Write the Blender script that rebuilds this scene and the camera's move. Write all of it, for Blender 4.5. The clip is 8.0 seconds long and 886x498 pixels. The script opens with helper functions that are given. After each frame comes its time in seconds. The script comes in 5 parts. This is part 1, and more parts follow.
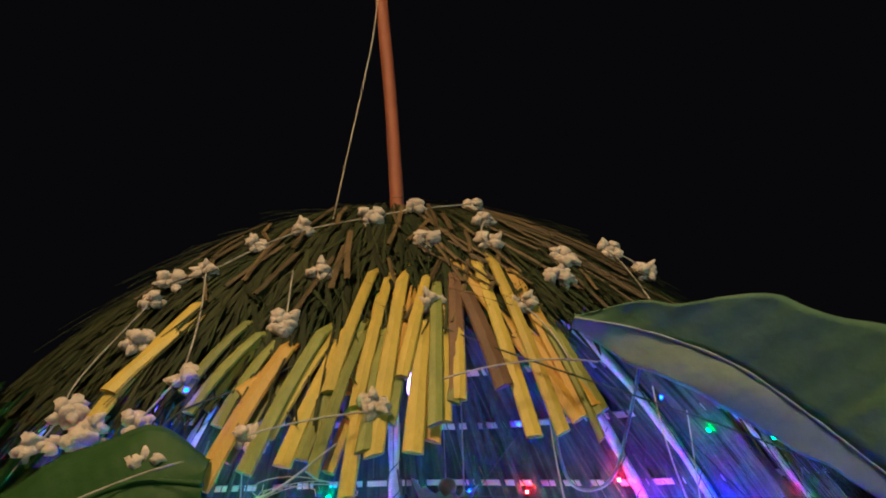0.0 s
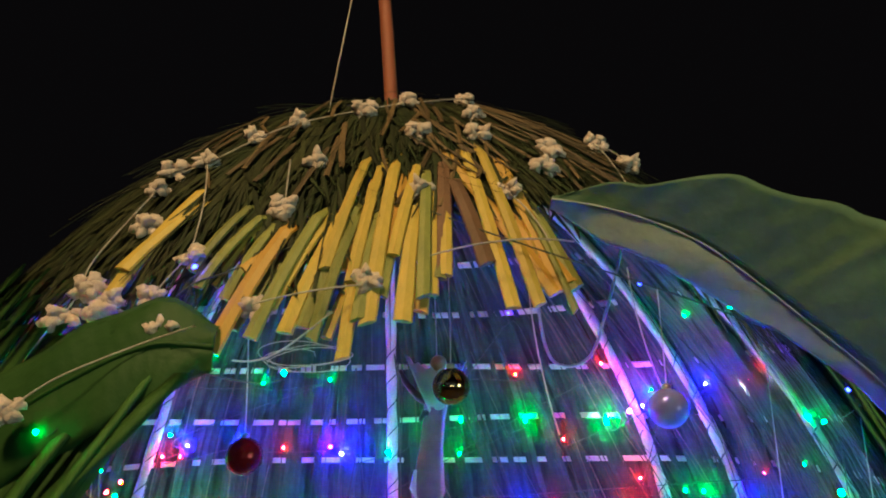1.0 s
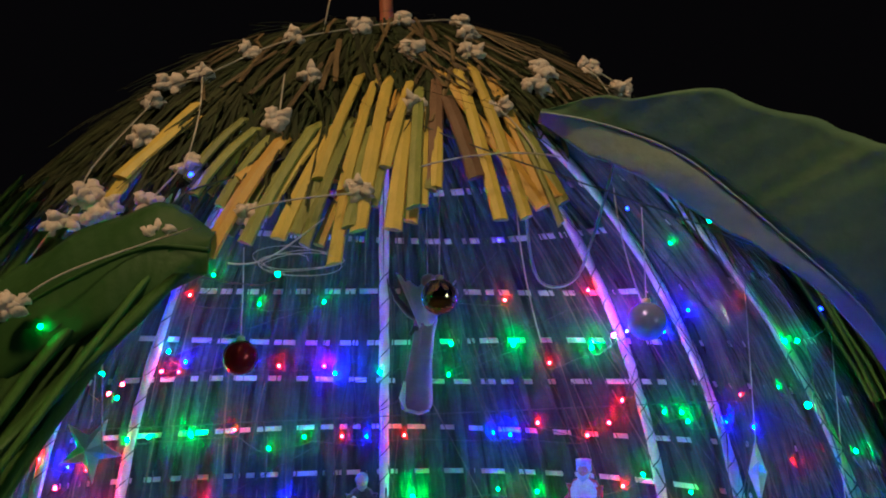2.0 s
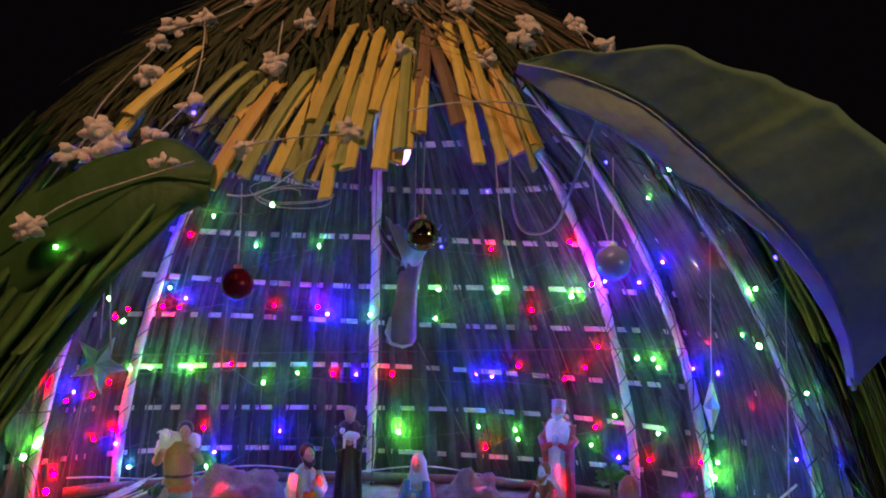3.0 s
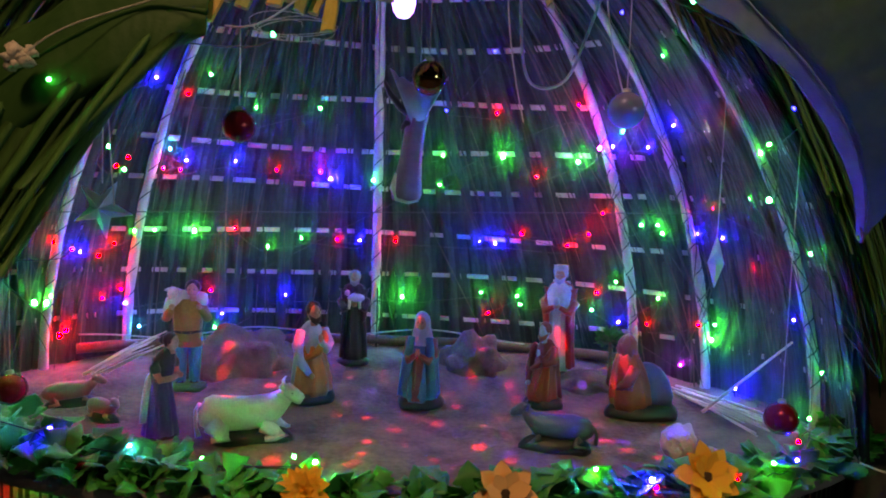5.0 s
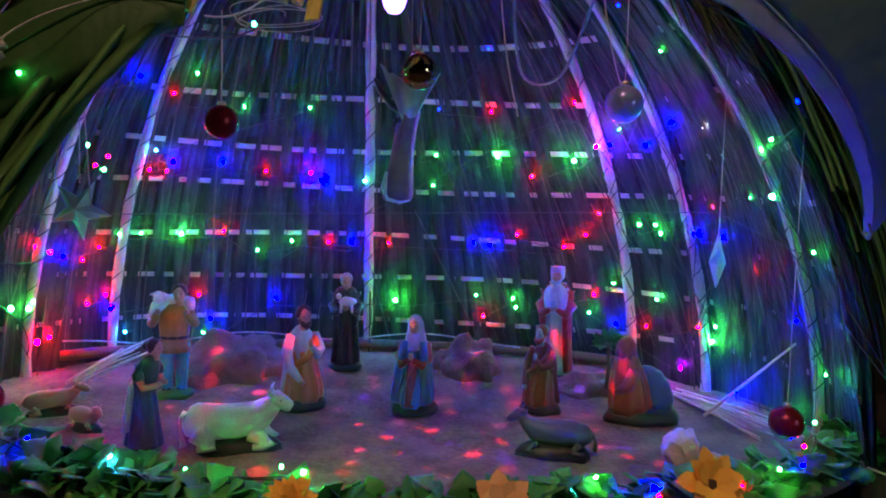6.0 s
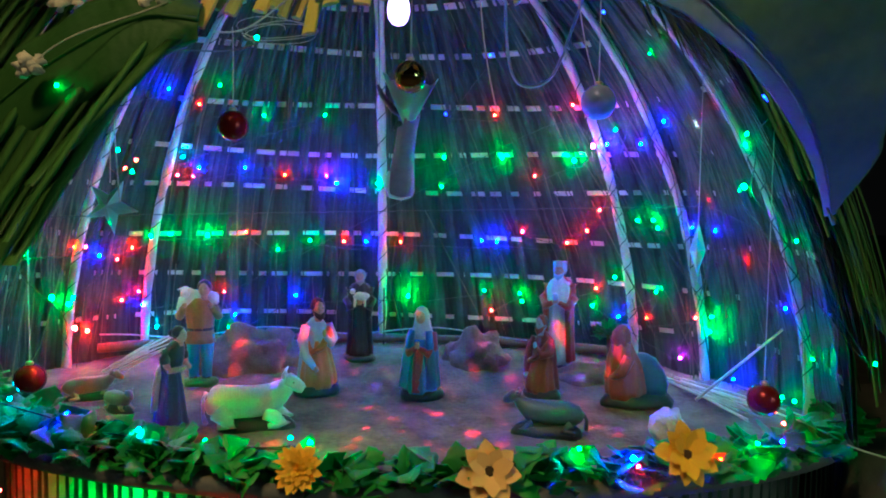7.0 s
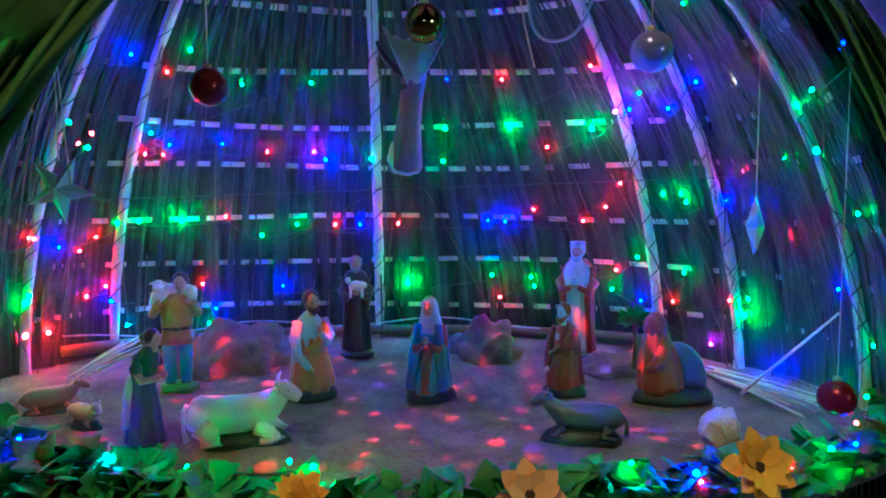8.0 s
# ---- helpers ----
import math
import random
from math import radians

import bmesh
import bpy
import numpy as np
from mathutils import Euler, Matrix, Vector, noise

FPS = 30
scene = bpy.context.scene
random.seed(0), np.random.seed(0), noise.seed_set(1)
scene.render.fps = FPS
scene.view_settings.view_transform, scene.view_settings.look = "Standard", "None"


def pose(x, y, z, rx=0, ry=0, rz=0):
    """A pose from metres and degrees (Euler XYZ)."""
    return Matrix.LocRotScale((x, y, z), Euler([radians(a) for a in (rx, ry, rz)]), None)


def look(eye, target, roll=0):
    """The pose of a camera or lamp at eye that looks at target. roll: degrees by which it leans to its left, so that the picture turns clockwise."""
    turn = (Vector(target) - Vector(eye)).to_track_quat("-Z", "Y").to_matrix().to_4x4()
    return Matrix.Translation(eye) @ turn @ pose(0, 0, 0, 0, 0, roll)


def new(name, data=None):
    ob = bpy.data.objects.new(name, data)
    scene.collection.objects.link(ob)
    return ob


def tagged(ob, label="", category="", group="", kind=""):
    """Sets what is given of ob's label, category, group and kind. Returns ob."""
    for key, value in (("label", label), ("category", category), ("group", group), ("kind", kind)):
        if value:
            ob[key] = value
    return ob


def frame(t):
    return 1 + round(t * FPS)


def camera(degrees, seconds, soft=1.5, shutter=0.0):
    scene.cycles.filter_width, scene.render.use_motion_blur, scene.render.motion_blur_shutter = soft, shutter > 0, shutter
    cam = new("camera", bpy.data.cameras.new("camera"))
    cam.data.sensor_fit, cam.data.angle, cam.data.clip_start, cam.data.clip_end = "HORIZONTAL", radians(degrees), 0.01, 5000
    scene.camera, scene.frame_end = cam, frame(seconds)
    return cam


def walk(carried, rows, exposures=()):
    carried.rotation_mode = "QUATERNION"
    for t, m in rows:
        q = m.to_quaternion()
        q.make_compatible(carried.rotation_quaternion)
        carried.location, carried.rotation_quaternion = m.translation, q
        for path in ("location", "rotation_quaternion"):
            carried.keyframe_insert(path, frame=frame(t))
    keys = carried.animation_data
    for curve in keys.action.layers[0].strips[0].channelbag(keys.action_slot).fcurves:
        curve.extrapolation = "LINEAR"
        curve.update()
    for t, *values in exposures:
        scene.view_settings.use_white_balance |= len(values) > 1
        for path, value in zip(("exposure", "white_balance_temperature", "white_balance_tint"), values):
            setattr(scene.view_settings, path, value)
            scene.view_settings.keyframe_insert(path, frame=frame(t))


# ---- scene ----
cam = camera(65.7, 8.0, soft=2.0)
PATH = [
    (0, (-0.005, -1.219, 0.578), (0.0, 0.658, 1.271), -1.7),
    (0.5, (0.003, -1.247, 0.56), (-0.004, 0.675, 1.111), -1.6),
    (1, (0.009, -1.259, 0.537), (0.003, 0.692, 0.977), -1.5),
    (1.5, (0.009, -1.258, 0.518), (0.006, 0.711, 0.87), -1.2),
    (3, (0.039, -1.34, 0.463), (0.042, 0.653, 0.628), 1.3),
    (3.5, (0.033, -1.348, 0.454), (0.032, 0.649, 0.561), 1.6),
    (4, (0.031, -1.328, 0.44), (0.027, 0.672, 0.442), 1.7),
    (4.5, (0.028, -1.323, 0.426), (0.029, 0.675, 0.332), 1.4),
    (4.7, (0.034, -1.326, 0.421), (0.035, 0.668, 0.266), 2.0),
    (5.8, (0.024, -1.296, 0.365), (0.066, 0.699, 0.231), 1.0),
    (6, (0.037, -1.289, 0.398), (0.059, 0.706, 0.259), 1.5),
    (6.5, (0.088, -1.373, 0.383), (0.012, 0.623, 0.278), 1.0),
    (7, (0.095, -1.373, 0.376), (0.02, 0.623, 0.263), 0.7),
    (7.5, (0.077, -1.275, 0.379), (-0.011, 0.717, 0.215), -0.3),
    (8, (0.036, -1.215, 0.372), (0.023, 0.777, 0.199), -0.5),
]
walk(cam, [(t, look(eye, target, roll)) for t, eye, target, roll in PATH],
     exposures=[(0, 0.68, 6300, -6), (0.5, 0.6, 7300, -2), (1, 0.68, 6900, -10), (1.5, 0.25, 6000, -12), (3, 0.0, 7600, 34), (3.5, -0.08, 5100, 38), (4, -0.1, 4900, 14), (4.5, -0.15, 8200, 4), (6, -0.45, 6200, 27), (6.5, -0.1, 5900, -16), (7, 0.1, 6500, -34), (7.5, 0.02, 5600, -22), (8, -0.18, 5600, -13)])

# ---- world and large lights ----
world = bpy.data.worlds.new("night")
scene.world = world
world.use_nodes = True
world.node_tree.nodes["Background"].inputs[0].default_value = (0.9, 0.75, 1.0, 1)
world.node_tree.nodes["Background"].inputs[1].default_value = 0.0018


def lamp(name, kind, place, target, power, color, size=0.1, cone=None):
    data = bpy.data.lights.new(name, kind)
    data.energy, data.color = power, color
    if kind == "AREA":
        data.size = size
    else:
        data.shadow_soft_size = size
    if cone:
        data.spot_size, data.spot_blend = radians(cone), 0.4
    ob = new(name, data)
    ob.matrix_world = look(place, target)
    return ob


# a warm house lamp behind the viewer, a weaker cool fill added to lift the right-hand leaf and side, and a small one at
# eye height that glints in the baubles
lamp("house_light", "AREA", (-0.7, -2.2, 3.0), (0, -0.4, 0.7), 60, (1.0, 0.62, 0.34), 0.5)
lamp("cool_fill", "AREA", (2.3, -2.5, 0.75), (0.5, -0.5, 0.7), 11, (0.72, 0.95, 0.88), 0.5)
lamp("porch_light", "AREA", (0.05, -2.9, 0.62), (0, -0.3, 0.4), 0.6, (0.9, 0.92, 1.0), 0.06)
BULB = Vector((-0.05, 0.0, 0.785))


# ---- materials ----
def mat(name, a, b=None, scale=20.0, rough=0.6, bump=0.2, metal=0.0, stretch=(1, 1, 1), emit=None, power=0.0, vary=0.0, sheen=0.0, spec=0.4):
    m = bpy.data.materials.new(name)
    m.use_nodes = True
    nt = m.node_tree
    p = nt.nodes["Principled BSDF"]
    p.inputs["Roughness"].default_value, p.inputs["Metallic"].default_value = rough, metal
    p.inputs["Specular IOR Level"].default_value = spec
    p.inputs["Sheen Weight"].default_value = sheen
    p.inputs["Base Color"].default_value = (*a, 1)
    if emit:
        p.inputs["Emission Color"].default_value, p.inputs["Emission Strength"].default_value = (*emit, 1), power
        return m
    co, mp = nt.nodes.new("ShaderNodeTexCoord"), nt.nodes.new("ShaderNodeMapping")
    mp.inputs["Scale"].default_value = stretch
    nt.links.new(co.outputs["Object"], mp.inputs["Vector"])
    n1, n2 = nt.nodes.new("ShaderNodeTexNoise"), nt.nodes.new("ShaderNodeTexNoise")
    n1.inputs["Scale"].default_value, n1.inputs["Detail"].default_value = scale, 5
    n2.inputs["Scale"].default_value, n2.inputs["Detail"].default_value = scale * 7, 4
    for n in (n1, n2):
        nt.links.new(mp.outputs["Vector"], n.inputs["Vector"])
    b = b or tuple(c * 0.6 for c in a)
    mix = nt.nodes.new("ShaderNodeMix")
    mix.data_type = "RGBA"
    mix.inputs["A"].default_value, mix.inputs["B"].default_value = (*a, 1), (*b, 1)
    add = nt.nodes.new("ShaderNodeMath")
    add.operation = "MULTIPLY_ADD"
    add.inputs[1].default_value = 0.45
    nt.links.new(n2.outputs["Fac"], add.inputs[0])
    ramp = nt.nodes.new("ShaderNodeMapRange")
    ramp.inputs["From Min"].default_value, ramp.inputs["From Max"].default_value = 0.45, 1.0
    nt.links.new(n1.outputs["Fac"], add.inputs[2])
    nt.links.new(add.outputs[0], ramp.inputs["Value"])
    nt.links.new(ramp.outputs["Result"], mix.inputs["Factor"])
    col = mix.outputs["Result"]
    if vary:
        info, isl = nt.nodes.new("ShaderNodeObjectInfo"), nt.nodes.new("ShaderNodeNewGeometry")
        s = nt.nodes.new("ShaderNodeMath")
        s.operation = "ADD"
        nt.links.new(info.outputs["Random"], s.inputs[0])
        nt.links.new(isl.outputs["Random Per Island"], s.inputs[1])
        fr = nt.nodes.new("ShaderNodeMath")
        fr.operation = "FRACT"
        nt.links.new(s.outputs[0], fr.inputs[0])
        mr = nt.nodes.new("ShaderNodeMapRange")
        mr.inputs["To Min"].default_value, mr.inputs["To Max"].default_value = 1 - vary, 1 + vary
        nt.links.new(fr.outputs[0], mr.inputs["Value"])
        hsv = nt.nodes.new("ShaderNodeHueSaturation")
        nt.links.new(mr.outputs["Result"], hsv.inputs["Value"])
        nt.links.new(col, hsv.inputs["Color"])
        col = hsv.outputs["Color"]
    nt.links.new(col, p.inputs["Base Color"])
    if bump:
        bm_ = nt.nodes.new("ShaderNodeBump")
        bm_.inputs["Strength"].default_value, bm_.inputs["Distance"].default_value = bump, 0.004
        nt.links.new(n2.outputs["Fac"], bm_.inputs["Height"])
        nt.links.new(bm_.outputs["Normal"], p.inputs["Normal"])
    return m


M_RIB = mat("bamboo_rib", (0.62, 0.56, 0.47), (0.40, 0.34, 0.26), 9, 0.5, 0.25, stretch=(6, 6, 1))
M_SLAT = mat("split_cane", (0.72, 0.68, 0.60), (0.50, 0.44, 0.35), 14, 0.5, 0.2)
M_BLADE = mat("palm_blade", (0.012, 0.028, 0.021), (0.034, 0.060, 0.042), 12, 0.5, 0.3, stretch=(5, 5, 0.6), vary=0.5, spec=0.3)
M_FIBRE = mat("dry_fibre", (0.085, 0.095, 0.06), (0.035, 0.04, 0.024), 16, 0.65, 0.2, vary=0.6)
M_ROOF = mat("green_thatch", (0.011, 0.022, 0.007), (0.034, 0.038, 0.015), 14, 0.65, 0.25, vary=0.55, spec=0.2)
M_STALK_Y = mat("yellow_stalk", (0.52, 0.37, 0.07), (0.38, 0.30, 0.06), 18, 0.5, 0.3, stretch=(4, 4, 0.7), vary=0.12)
M_STALK_O = mat("orange_stalk", (0.55, 0.33, 0.07), (0.42, 0.25, 0.05), 18, 0.5, 0.3, stretch=(4, 4, 0.7), vary=0.1)
M_STALK_G = mat("olive_stalk", (0.24, 0.25, 0.06), (0.15, 0.17, 0.045), 18, 0.5, 0.3, stretch=(4, 4, 0.7), vary=0.2)
M_STALK_B = mat("brown_stalk", (0.17, 0.09, 0.05), (0.10, 0.055, 0.03), 18, 0.6, 0.3, stretch=(4, 4, 0.7), vary=0.2)
M_STRAW = mat("dry_straw", (0.12, 0.08, 0.035), (0.06, 0.042, 0.02), 18, 0.6, 0.3, stretch=(4, 4, 0.7), vary=0.45)
M_COTTON = mat("cotton_wool", (0.64, 0.54, 0.46), (0.44, 0.36, 0.30), 60, 0.95, 0.6, sheen=0.4)
M_THREAD = mat("white_thread", (0.50, 0.46, 0.40), None, 80, 0.8, 0.2)
M_STRIPG = mat("leaf_strip_green", (0.055, 0.135, 0.03), (0.028, 0.075, 0.018), 16, 0.55, 0.3, stretch=(4, 4, 0.6), vary=0.45, spec=0.3)
M_LEAF = mat("big_leaf_green", (0.018, 0.058, 0.014), (0.030, 0.078, 0.020), 12, 0.6, 0.25, spec=0.2)
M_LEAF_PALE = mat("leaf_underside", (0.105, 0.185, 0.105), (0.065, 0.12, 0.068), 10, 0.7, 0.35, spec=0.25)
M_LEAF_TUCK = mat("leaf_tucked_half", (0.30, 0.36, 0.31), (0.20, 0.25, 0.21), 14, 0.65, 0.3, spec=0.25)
M_POLE = mat("red_brown_pole", (0.34, 0.10, 0.05), (0.22, 0.07, 0.04), 20, 0.6, 0.3, stretch=(4, 4, 0.5))
M_SAND = mat("sand", (0.25, 0.18, 0.135), (0.07, 0.05, 0.042), 15, 0.95, 0.9)
M_BOARD = mat("dark_cloth", (0.03, 0.03, 0.035), (0.05, 0.045, 0.05), 25, 0.8, 0.2)
M_CLOTH = mat("pale_cloth", (0.45, 0.43, 0.40), (0.34, 0.32, 0.3), 20, 0.9, 0.3)
M_EARTH = mat("dark_soil", (0.06, 0.05, 0.04), (0.035, 0.03, 0.025), 6, 0.95, 0.6)
M_GLEAF = mat("garland_leaf_green", (0.045, 0.30, 0.05), (0.025, 0.17, 0.03), 40, 0.5, 0.15, vary=0.35)
M_PETAL = mat("sunflower_petal", (0.95, 0.60, 0.05), (0.90, 0.32, 0.05), 40, 0.6, 0.2, vary=0.15)
M_PETAL_P = mat("pale_petal", (0.93, 0.62, 0.22), (0.86, 0.36, 0.18), 40, 0.6, 0.2, vary=0.15)
M_SEED = mat("flower_heart", (0.09, 0.045, 0.02), (0.04, 0.02, 0.01), 120, 0.9, 0.6)
M_WIRE = mat("dark_wire", (0.03, 0.05, 0.035), None, 50, 0.5, 0.1)
M_CORD = mat("pale_cord", (0.55, 0.55, 0.52), None, 50, 0.6, 0.1)
M_ROCK = mat("pale_stone", (0.55, 0.46, 0.42), (0.40, 0.33, 0.30), 30, 0.85, 0.6)
M_MOUND = mat("mound_paper", (0.28, 0.19, 0.14), (0.12, 0.08, 0.06), 34, 0.9, 0.8)
PAINT = {}


def paint(key, c):
    if key not in PAINT:
        PAINT[key] = mat("paint_" + key, c, tuple(v * 0.7 for v in c), 55, 0.42, 0.12)
    return PAINT[key]


SKIN = ("skin", (0.50, 0.30, 0.20))
HAIR = ("dark_brown", (0.035, 0.022, 0.018))
BASE = ("black_green", (0.02, 0.03, 0.025))
WHITE = ("white", (0.72, 0.72, 0.70))
BLUE = ("blue", (0.07, 0.20, 0.42))
PALE = ("pale_blue", (0.42, 0.52, 0.62))
RED = ("red", (0.50, 0.06, 0.04))
ORANGE = ("orange", (0.55, 0.17, 0.05))
BROWN = ("brown", (0.26, 0.075, 0.04))
BLACK = ("charcoal", (0.035, 0.03, 0.035))
GREEN = ("green", (0.06, 0.24, 0.09))
TURQ = ("turquoise", (0.05, 0.36, 0.42))
GREY = ("grey", (0.07, 0.085, 0.095))


# ---- mesh helpers ----
def part(name, bm, material, parent=None, label="", smooth=True):
    me = bpy.data.meshes.new(name)
    bmesh.ops.recalc_face_normals(bm, faces=bm.faces)
    bm.to_mesh(me)
    bm.free()
    for m in material if isinstance(material, (list, tuple)) else [material]:
        me.materials.append(m)
    if smooth:
        me.polygons.foreach_set("use_smooth", [True] * len(me.polygons))
    ob = new(name, me)
    if parent:
        ob.parent = parent
    if label:
        ob["label"] = label
    return ob


def thing(name, label, category, place=(0, 0, 0), group="", kind=""):
    ob = new(name)
    ob.location = place
    ob.empty_display_size = 0.05
    return tagged(ob, label, category, group, kind)


def raw(name, verts, faces, material, parent=None, smooth=True):
    me = bpy.data.meshes.new(name)
    me.from_pydata(verts, [], faces)
    me.materials.append(material)
    if smooth:
        me.polygons.foreach_set("use_smooth", [True] * len(me.polygons))
    ob = new(name, me)
    if parent:
        ob.parent = parent
    return ob


def tube(bm, pts, radii, seg=8, mi=0, squash=1.0):
    """A round bar through pts."""
    pts = [Vector(p) for p in pts]
    if not isinstance(radii, (list, tuple)):
        radii = [radii] * len(pts)
    rows, up = [], Vector((0, 0, 1))
    for i, p in enumerate(pts):
        d = (pts[min(i + 1, len(pts) - 1)] - pts[max(i - 1, 0)]).normalized()
        side = d.cross(up if abs(d.z) < 0.95 else Vector((0, 1, 0))).normalized()
        over = side.cross(d)
        rows.append([bm.verts.new(p + (side * math.cos(a) + over * squash * math.sin(a)) * radii[i])
                     for a in [2 * math.pi * k / seg for k in range(seg)]])
    for a, b in zip(rows, rows[1:]):
        for k in range(seg):
            bm.faces.new((a[k], a[(k + 1) % seg], b[(k + 1) % seg], b[k])).material_index = mi
    bm.faces.new(rows[0]).material_index = mi
    bm.faces.new(rows[-1]).material_index = mi


def rings(bm, rows, mi=0, seg=18, fold=0.0, folds=7):
    """A closed loft of ellipses (z, rx, ry, cx, cy), with pleats of depth fold."""
    made = []
    for z, rx, ry, cx, cy in rows:
        made.append([bm.verts.new((cx + rx * (1 + fold * math.sin(folds * a)) * math.cos(a), cy + ry * (1 + fold * math.sin(folds * a)) * math.sin(a), z))
                     for a in [2 * math.pi * k / seg for k in range(seg)]])
    for a, b in zip(made, made[1:]):
        for k in range(seg):
            bm.faces.new((a[k], a[(k + 1) % seg], b[(k + 1) % seg], b[k])).material_index = mi
    bm.faces.new(made[0]).material_index = mi
    bm.faces.new(made[-1]).material_index = mi


def ball(bm, c, r, mi=0, sub=2, scale=(1, 1, 1), rough=0.0):
    out = bmesh.ops.create_icosphere(bm, subdivisions=sub, radius=1)
    for v in out["verts"]:
        k = 1 + (rough * noise.noise(v.co * 2.3 + Vector(c) * 40) if rough else 0)
        v.co = Vector(c) + Vector((v.co.x * r * scale[0], v.co.y * r * scale[1], v.co.z * r * scale[2])) * k
    for f in {f for v in out["verts"] for f in v.link_faces}:
        f.material_index = mi


def curve(name, pts, radius, material, parent=None):
    cu = bpy.data.curves.new(name, "CURVE")
    cu.dimensions, cu.bevel_depth, cu.bevel_resolution, cu.resolution_u = "3D", radius, 1, 4
    s = cu.splines.new("NURBS")
    s.points.add(len(pts) - 1)
    for q, p in zip(s.points, pts):
        q.co = (*p, 1)
    s.order_u, s.use_endpoint_u = min(4, len(pts)), True
    cu.materials.append(material)
    ob = new(name, cu)
    if parent:
        ob.parent = parent
    return ob


# ---- the form of the hut: a dome over an oval ----
CX, CY = -0.089, -0.121
INNER = (0.831, 0.481, 1.022, 1.806)
OUTER = (0.845, 0.535, 1.056, 1.8)


def dome(phi, z, shell=INNER, out=0.0):
    """A place on the dome: phi in degrees from the back, clockwise from above."""
    rx, ry, h, p = shell
    rho = max(0.0, 1 - max(0.0, min(1.0, z / h)) ** p) ** (1 / p)
    a = radians(phi)
    n = Vector((math.sin(a) * ry, math.cos(a) * rx, 0)).normalized()
    up = min(1.0, max(0.0, z / h)) ** 2
    n = Vector((n.x * (1 - up), n.y * (1 - up), up)).normalized()
    return Vector((CX + rx * rho * math.sin(a), CY + ry * rho * math.cos(a), z)) + n * out


def bearing(p, shell=OUTER):
    return math.degrees(math.atan2((p[0] - CX) / shell[0], (p[1] - CY) / shell[1]))


def strip(verts, faces, pts, sides, widths, thick=0.0012):
    """A flat leaf strip with thickness through pts, across the given side ways."""
    n0 = len(verts)
    for p, s, w in zip(pts, sides, widths):
        nrm = Vector(((p[0] - CX) / 0.69, (p[1] - CY) / 0.23, 0.35)).normalized()
        s = (s - nrm * s.dot(nrm)).normalized()
        verts += [p - s * w / 2, p + nrm * thick, p + s * w / 2, p - nrm * thick]
    for i in range(len(pts) - 1):
        a, b = n0 + 4 * i, n0 + 4 * i + 4
        for k in range(4):
            faces.append((a + k, a + (k + 1) % 4, b + (k + 1) % 4, b + k))
    e = n0 + 4 * (len(pts) - 1)
    faces += [(n0, n0 + 1, n0 + 2, n0 + 3), (e + 3, e + 2, e + 1, e)]


# ---- ground and stand ----
def ground():
    bm = bmesh.new()
    bmesh.ops.create_grid(bm, x_segments=60, y_segments=60, size=40)
    for v in bm.verts:
        v.co.z = -0.78 + 0.05 * noise.noise(v.co * 0.4)
    tagged(part("ground", bm, M_EARTH), "dark bare soil of the yard at night", "ground", kind="structure")


ground()
PX, PY, PRX, PRY = -0.04, 0.0, 0.865, 0.45


def floor_z(x, y):
    u = min(1.0, max(0.0, (y + 0.05) / 0.35))
    return 0.035 * u * u * (3 - 2 * u) + 0.010 * noise.noise(Vector((x * 9, y * 9, 0))) + 0.004 * noise.noise(Vector((x * 26, y * 26, 3)))


